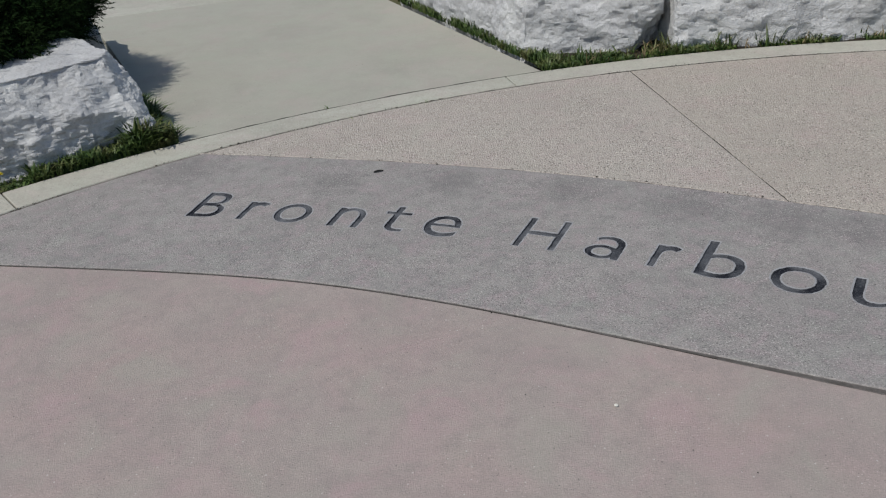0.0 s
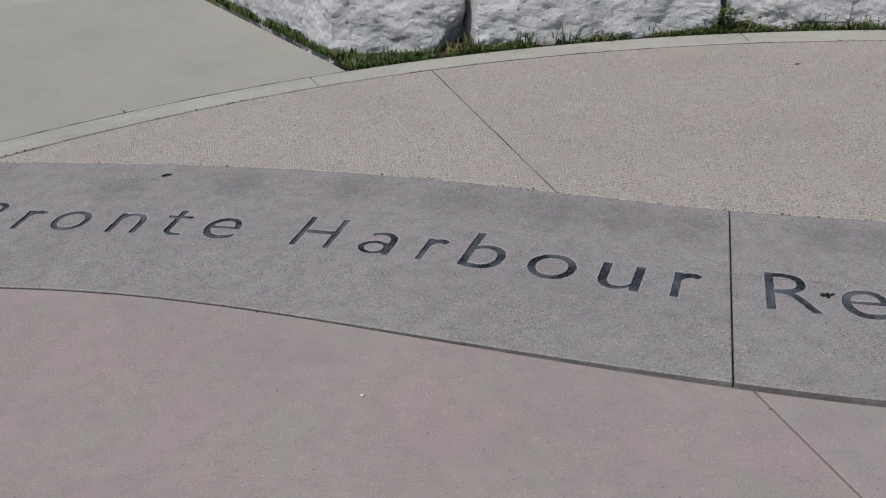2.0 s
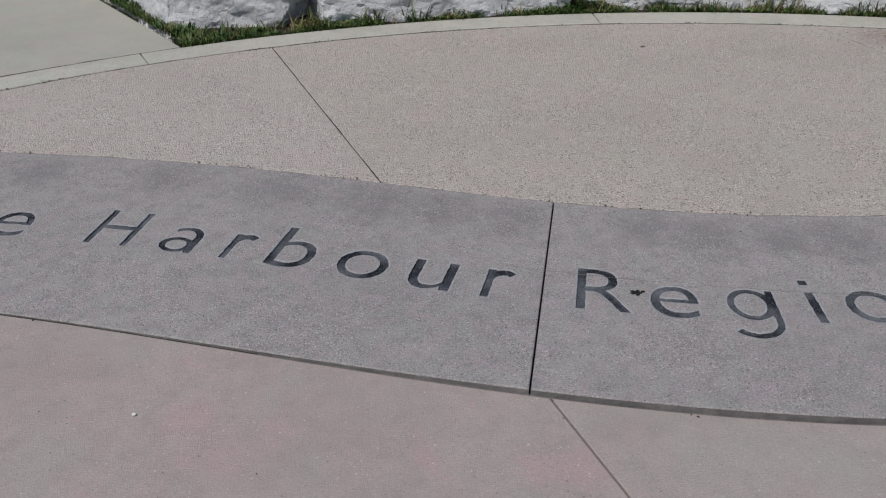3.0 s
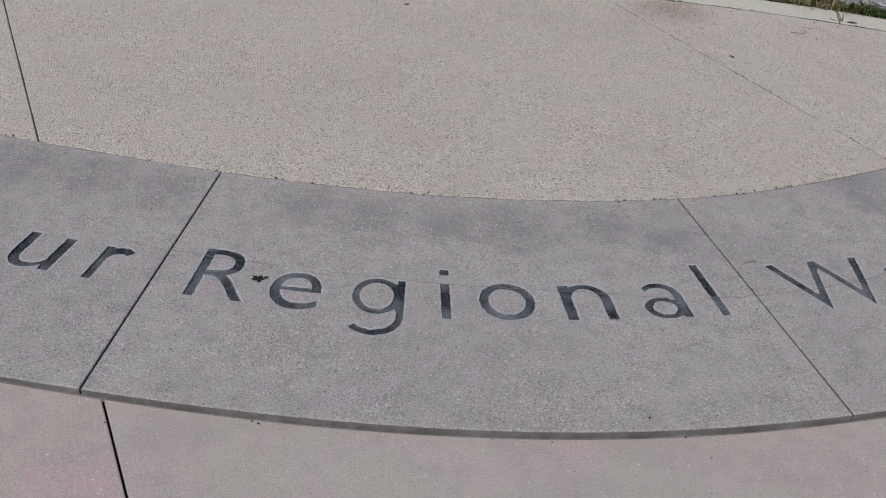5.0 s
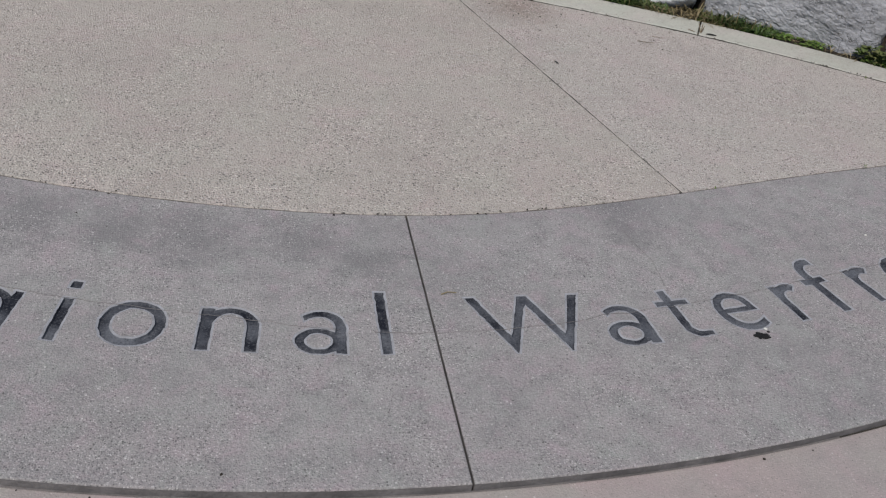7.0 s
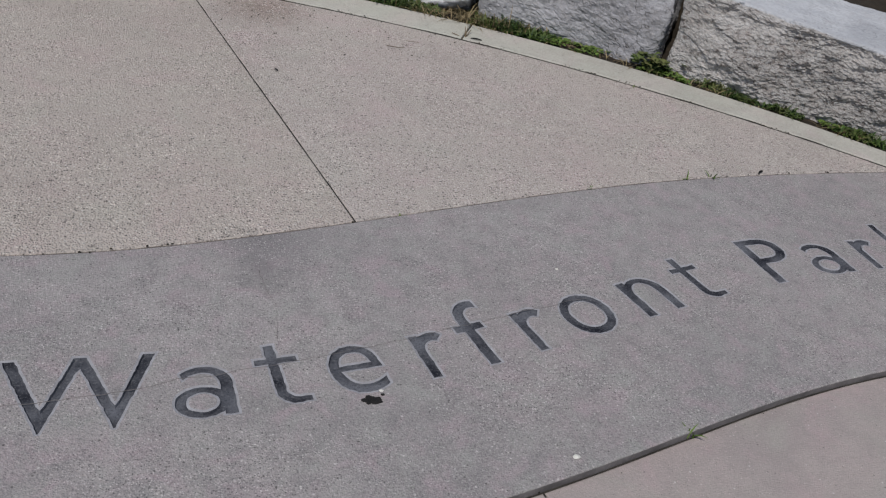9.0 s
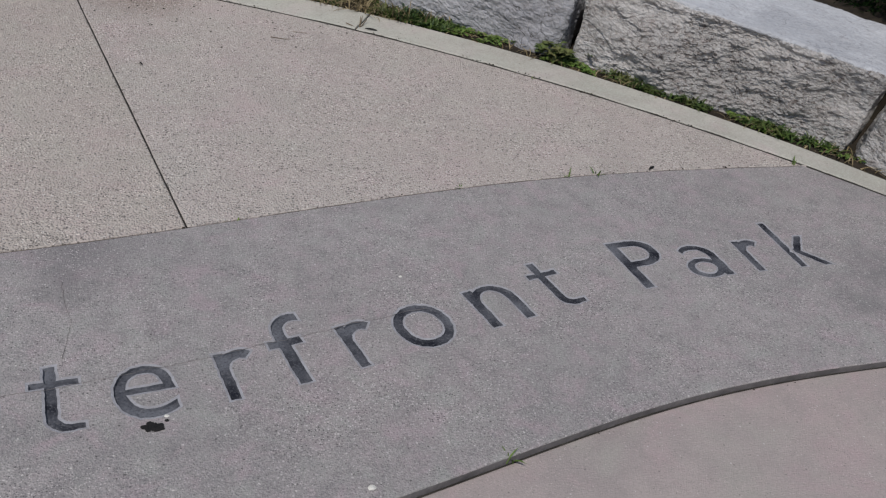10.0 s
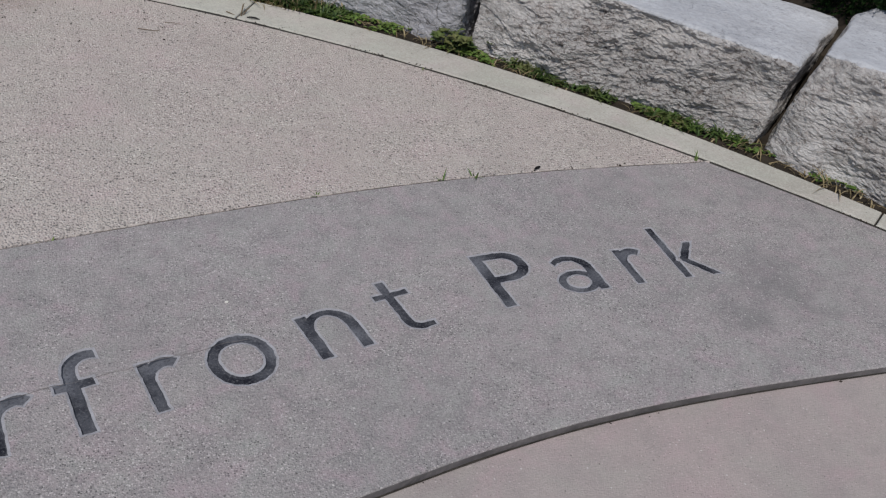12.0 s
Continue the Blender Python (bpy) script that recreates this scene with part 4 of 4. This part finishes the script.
def blot(x, y, size, seed, label):
    """A ragged black spot of old gum or tar, pressed flat with lumps."""
    rnd = random.Random(seed)
    bm = bmesh.new()
    for i in range(30):
        r = size * rnd.uniform(0.12, 0.32)
        m = Matrix.Translation((rnd.gauss(0, size * 0.34), rnd.gauss(0, size * 0.20), 0)) @ Matrix.Diagonal((1, 0.8, 0.30, 1))
        bmesh.ops.create_icosphere(bm, subdivisions=1, radius=r, matrix=m)
    me = bpy.data.meshes.new("tar_spot")
    bm.to_mesh(me)
    bm.free()
    me.materials.append(BLACK)
    ob = new("tar_spot", me)
    ob.location = (x, y, 0.001)
    return tagged(ob, label, "spot")


blot(2.074, 2.205, 0.026, 5, "ragged black tar spot beside an engraved letter")
blot(4.468, 1.860, 0.030, 6, "ragged black tar spot under an engraved letter")


def twig(points, radius, label, name="twig", category="twig", material=None):
    verts, faces, prev = [], [], None
    for i, p in enumerate(points):
        c = Vector(p)
        d = (Vector(points[min(i + 1, len(points) - 1)]) - Vector(points[max(i - 1, 0)])).normalized()
        s = d.orthogonal().normalized()
        t = d.cross(s)
        w = radius * (1 - 0.5 * i / len(points))
        ring = [len(verts) + j for j in range(5)]
        verts += [tuple(c + (s * math.cos(j * 1.2566) + t * math.sin(j * 1.2566)) * w) for j in range(5)]
        if prev:
            faces += [[prev[j], prev[(j + 1) % 5], ring[(j + 1) % 5], ring[j]] for j in range(5)]
        prev = ring
    faces += [[0, 4, 3, 2, 1], [len(verts) - 5 + j for j in range(5)]]
    return tagged(new(name, mesh_of(name, verts, faces, [material or TWIG])), label, category)


twig([(4.985, 4.064, 0.003), (5.01, 4.054, 0.004), (5.04, 4.046, 0.003), (5.066, 4.047, 0.003)], 0.0018, "thin dry twig lying on the aggregate paving")
twig([(5.09, 4.13, 0.003), (5.12, 4.125, 0.004), (5.15, 4.115, 0.003)], 0.0012, "thin dry twig lying on the aggregate paving")

twig([(3.575, 2.084, 0.003), (3.595, 2.092, 0.005), (3.620, 2.091, 0.003)], 0.0020, "short yellow straw lying on the grey band", "straw", "straw", STRAW)


def fallen_leaf(x, y, turn, size, label, material=None):
    verts, faces = [], []
    for i in range(6):
        f = i / 5
        w = size * 0.16 * math.sin(math.pi * (0.08 + 0.88 * f))
        verts += [(size * (f - 0.5), -w, 0.004 + 0.2 * w), (size * (f - 0.5), 0, 0.002 + 0.012 * size * f), (size * (f - 0.5), w, 0.006 + 0.3 * w)]
    for i in range(5):
        for j in range(2):
            a = i * 3 + j
            faces.append([a, a + 3, a + 4, a + 1])
    ob = new("fallen_leaf", mesh_of("fallen_leaf", verts, faces, [material or BLACK]))
    ob.matrix_world = pose(x, y, 0.0, 0, 0, turn)
    return tagged(ob, label, "leaf")


fallen_leaf(-0.273, 3.607, 20, 0.045, "small dark dried leaf on the grey band")
fallen_leaf(4.459, 3.753, 110, 0.030, "small dark dried leaf on aggregate paving")
fallen_leaf(2.999, 4.525, 10, 0.030, "small brown dried leaf on aggregate paving", TWIG)
fallen_leaf(5.45, 4.19, -20, 0.055, "dark dried leaf caught at the kerb joint")
fallen_leaf(6.268, 2.96, 30, 0.035, "dark dried leaf at the edge of the band")


# ---- cracks, joint weeds and grit ----
def crack(points, width, label, seed):
    """A hairline crack: a ragged dark sliver with a low ridge of grit, in broken stretches."""
    rnd = random.Random(seed)
    verts, faces = [], []
    fine = []
    for p, q in zip(points, points[1:]):
        d = Vector(q) - Vector(p)
        n = max(2, int(d.length / 0.012))
        for i in range(n):
            c = Vector(p) + d * (i / n)
            k = noise.noise(Vector((c.x * 14, c.y * 14, seed))) * 0.010 + noise.noise(Vector((c.x * 60, c.y * 60, seed))) * 0.004
            fine.append(c + Vector((-d.y, d.x)).normalized() * k)
    for a, b in zip(fine, fine[1:]):
        strength = 0.5 + 0.9 * noise.noise(Vector((a.x * 7, a.y * 7, seed + 3)))
        if strength < 0.18:
            continue
        s = Vector((-(b - a).y, (b - a).x)).normalized() * width * min(1.0, strength) * rnd.uniform(0.6, 1.2)
        k = len(verts)
        verts += [(a.x - s.x, a.y - s.y, 0.0), (a.x, a.y, 0.0012), (a.x + s.x, a.y + s.y, 0.0),
                  (b.x - s.x, b.y - s.y, 0.0), (b.x, b.y, 0.0012), (b.x + s.x, b.y + s.y, 0.0)]
        faces += [[k, k + 3, k + 4, k + 1], [k + 1, k + 4, k + 5, k + 2]]
    return tagged(new("crack", mesh_of("crack", verts, faces, [EDGE_DIRT])), label, "crack", kind="structure")


rise = natural([1.7, 2.1, 2.6, 3.0, 3.5, 3.9, 4.3, 4.6, 4.95, 5.25], [0.215, 0.200, 0.165, 0.130, 0.080, 0.105, 0.145, 0.160, 0.165, 0.150])
crack([(x, baseline(x) + rise(x)) for x in [1.70 + 0.1 * i for i in range(36)]], 0.0009, "hairline crack along the lettered band", 51)
crack([(4.258, 2.40), (4.270, 2.30), (4.286, 2.24), (4.276, 2.17), (4.272, 2.09)], 0.0017, "thin crack across the band above a letter", 52)


def tuft(x, y, z, count, high, seed, label):
    rnd = random.Random(seed)
    ob = blades("weed_tuft", [(x + rnd.gauss(0, 0.008), y + rnd.gauss(0, 0.005), z, 1.0) for _ in range(count)], WEED, label, (high * 0.5, high), 0.003, 0.9, seed, "weed")
    ob["kind"] = ""
    del ob["kind"]
    ob["group"] = "weeds in the joints"
    return ob


JOINT_WEED = "tiny green weed growing in a paving joint"
tuft(5.48, band_top(5.48), -0.01, 5, 0.03, 61, JOINT_WEED)
tuft(5.90, band_top(5.90), -0.01, 6, 0.05, 62, JOINT_WEED)
tuft(6.02, band_top(6.02), -0.01, 7, 0.055, 63, JOINT_WEED)
tuft(4.70, band_top(4.70), -0.01, 9, 0.02, 64, JOINT_WEED)
tuft(5.25, band_low(5.25), -0.02, 5, 0.05, 65, JOINT_WEED)
tuft(*polar(112.9, 6.22), -0.01, 4, 0.04, 66, JOINT_WEED)
tuft(*polar(117.4, 6.44), -0.01, 5, 0.04, 67, JOINT_WEED)
tuft(*polar(116.9, 6.20), -0.01, 4, 0.03, 68, JOINT_WEED)
tuft(*polar(52.6, 6.20), -0.01, 5, 0.03, 69, JOINT_WEED)
tuft(6.93, 2.99, -0.01, 5, 0.05, 70, JOINT_WEED)

# a dead weed that leans out of the kerb joint
dead = tagged(new("dead_weed"), "dead brown weed leaning out of a kerb joint", "weed")
dead.location = (5.40, 4.21, -0.01)
for n, (dx, dy, dz) in enumerate([(0.03, 0.06, 0.09), (0.07, 0.09, 0.05), (-0.09, 0.06, 0.03), (0.03, 0.12, 0.06)]):
    dx, dy, dz = dx * 0.62, dy * 0.62, dz * 0.62
    stem = twig([(0, 0, 0), (dx * 0.3, dy * 0.3, dz * 0.5), (dx * 0.7, dy * 0.7, dz * 0.85), (dx, dy, dz)], 0.003, "", "stem", "", TWIG)
    for key in ("label", "category"):
        if key in stem:
            del stem[key]
    stem.parent = dead


def grit(name, spots, label, material, sizes, seed, category="debris"):
    """Loose crumbs of soil and stone."""
    rnd = random.Random(seed)
    verts, faces = [], []
    shape = [(1, 0, 0), (-1, 0, 0), (0, 1, 0), (0, -1, 0), (0, 0, 0.7), (0, 0, -0.2)]
    tris = [(0, 2, 4), (2, 1, 4), (1, 3, 4), (3, 0, 4), (2, 0, 5), (1, 2, 5), (3, 1, 5), (0, 3, 5)]
    for x, y, z in spots:
        r = rnd.uniform(*sizes)
        a = rnd.uniform(0, 6.283)
        k = len(verts)
        for px, py, pz in shape:
            px, py = px * rnd.uniform(0.6, 1.4), py * rnd.uniform(0.5, 1.0)
            verts.append((x + r * (px * math.cos(a) - py * math.sin(a)), y + r * (px * math.sin(a) + py * math.cos(a)), z + r * pz))
        faces += [[k + i for i in t] for t in tris]
    return tagged(new(name, mesh_of(name, verts, faces, [material])), label, category, kind="stuff")


rnd = random.Random(77)
crumbs = []
for _ in range(620):
    a, r = rnd.uniform(34, 104), rnd.gauss(6.22, 0.012)
    if noise.noise(Vector((a * 0.5, 0, 7))) > 0.05:
        crumbs.append((*polar(a, ring_radius(a) + rnd.gauss(0, 0.008)), 0.001))
for _ in range(160):
    a = rnd.uniform(112, 134)
    if noise.noise(Vector((a * 0.6, 3, 7))) > 0.0:
        crumbs.append((*polar(a, ring_radius(a) + rnd.gauss(0, 0.008)), 0.001))
for _ in range(120):
    a = rnd.uniform(60, 72)
    crumbs.append((*polar(a, 6.1 + rnd.gauss(0, 0.2)), 0.001))
for _ in range(90):
    x = rnd.uniform(-1.2, 6.8)
    if noise.noise(Vector((x * 1.5, 5, 7))) > -0.05:
        crumbs.append((x, band_top(x) + rnd.gauss(0.002, 0.006), 0.001))
for _ in range(16):
    x = rnd.uniform(-1.2, 6.8)
    crumbs.append((x, band_low(x) - 0.012 + rnd.gauss(0, 0.006), drop(x) + 0.001))
grit("grit", crumbs, "dark crumbs of soil along the joints", SOIL, (0.002, 0.006), 78)
scatter = []
for _ in range(170):
    a, r = rnd.uniform(20, 150), 6.1 * math.sqrt(rnd.random())
    x, y = polar(a, r)
    if y > band_top(x) + 0.02:
        scatter.append((x, y, 0.001))
    elif y < band_low(x) - 0.03:
        scatter.append((x, y, drop(x) + 0.001))
    else:
        scatter.append((x, y, 0.001) if abs(y - baseline(x) - 0.1) > 0.28 and band_low(x) + 0.03 < y < band_top(x) - 0.02 else (x, band_top(x) + 0.2, 0.001))
grit("grit", scatter, "scattered dark grit on the paving", SOIL, (0.001, 0.003), 79)
loose = [(6.584, 2.644), (5.132, 3.522), (4.983, 1.784), (1.038, 3.045), (2.573, 2.510), (6.295, 3.888), (2.224, 4.696), (2.973, 1.491)]
grit("soil_crumbs", [(x, y, 0.001) for x, y in loose], "small dark crumbs lying on the paving", SOIL, (0.0025, 0.0045), 80)
grit("soil_crumbs", [(3.079, 1.358, drop(3.079)), (1.62, 1.20, drop(1.62)), (0.20, 1.35, drop(0.20))], "small dark crumbs on pink concrete", SOIL, (0.002, 0.0035), 81)


# ---- a yellow flower in the kerb grass ----
def flower(x, y, high, label):
    base = new("dandelion")
    base.location = (x, y, -0.012)
    tagged(base, label, "flower")
    stem = twig([(0, 0, 0), (0.004, 0.002, high * 0.5), (0.006, 0.004, high)], 0.0022, "", "stem", "", GRASS)
    for key in ("label", "category"):
        if key in stem:
            del stem[key]
    stem.parent = base
    verts, faces = [], []
    for ring, (reach, up, count) in enumerate(((0.019, 0.004, 20), (0.014, 0.009, 16), (0.008, 0.012, 10))):
        for i in range(count):
            a = 6.283 * i / count + ring * 0.2
            d, w = Vector((math.cos(a), math.sin(a), 0)), Vector((-math.sin(a), math.cos(a), 0)) * 0.0022
            o = Vector((0.006, 0.004, high))
            k = len(verts)
            verts += [tuple(o), tuple(o + d * reach * 0.7 - w + Vector((0, 0, up))), tuple(o + d * reach + Vector((0, 0, up * 0.8))), tuple(o + d * reach * 0.7 + w + Vector((0, 0, up)))]
            faces.append([k, k + 1, k + 2, k + 3])
    part("petals", mesh_of("petals", verts, faces, [PETAL]), base, "bright yellow petals")
    return base


flower(-2.075, 3.668, 0.06, "small yellow dandelion in the kerb grass")
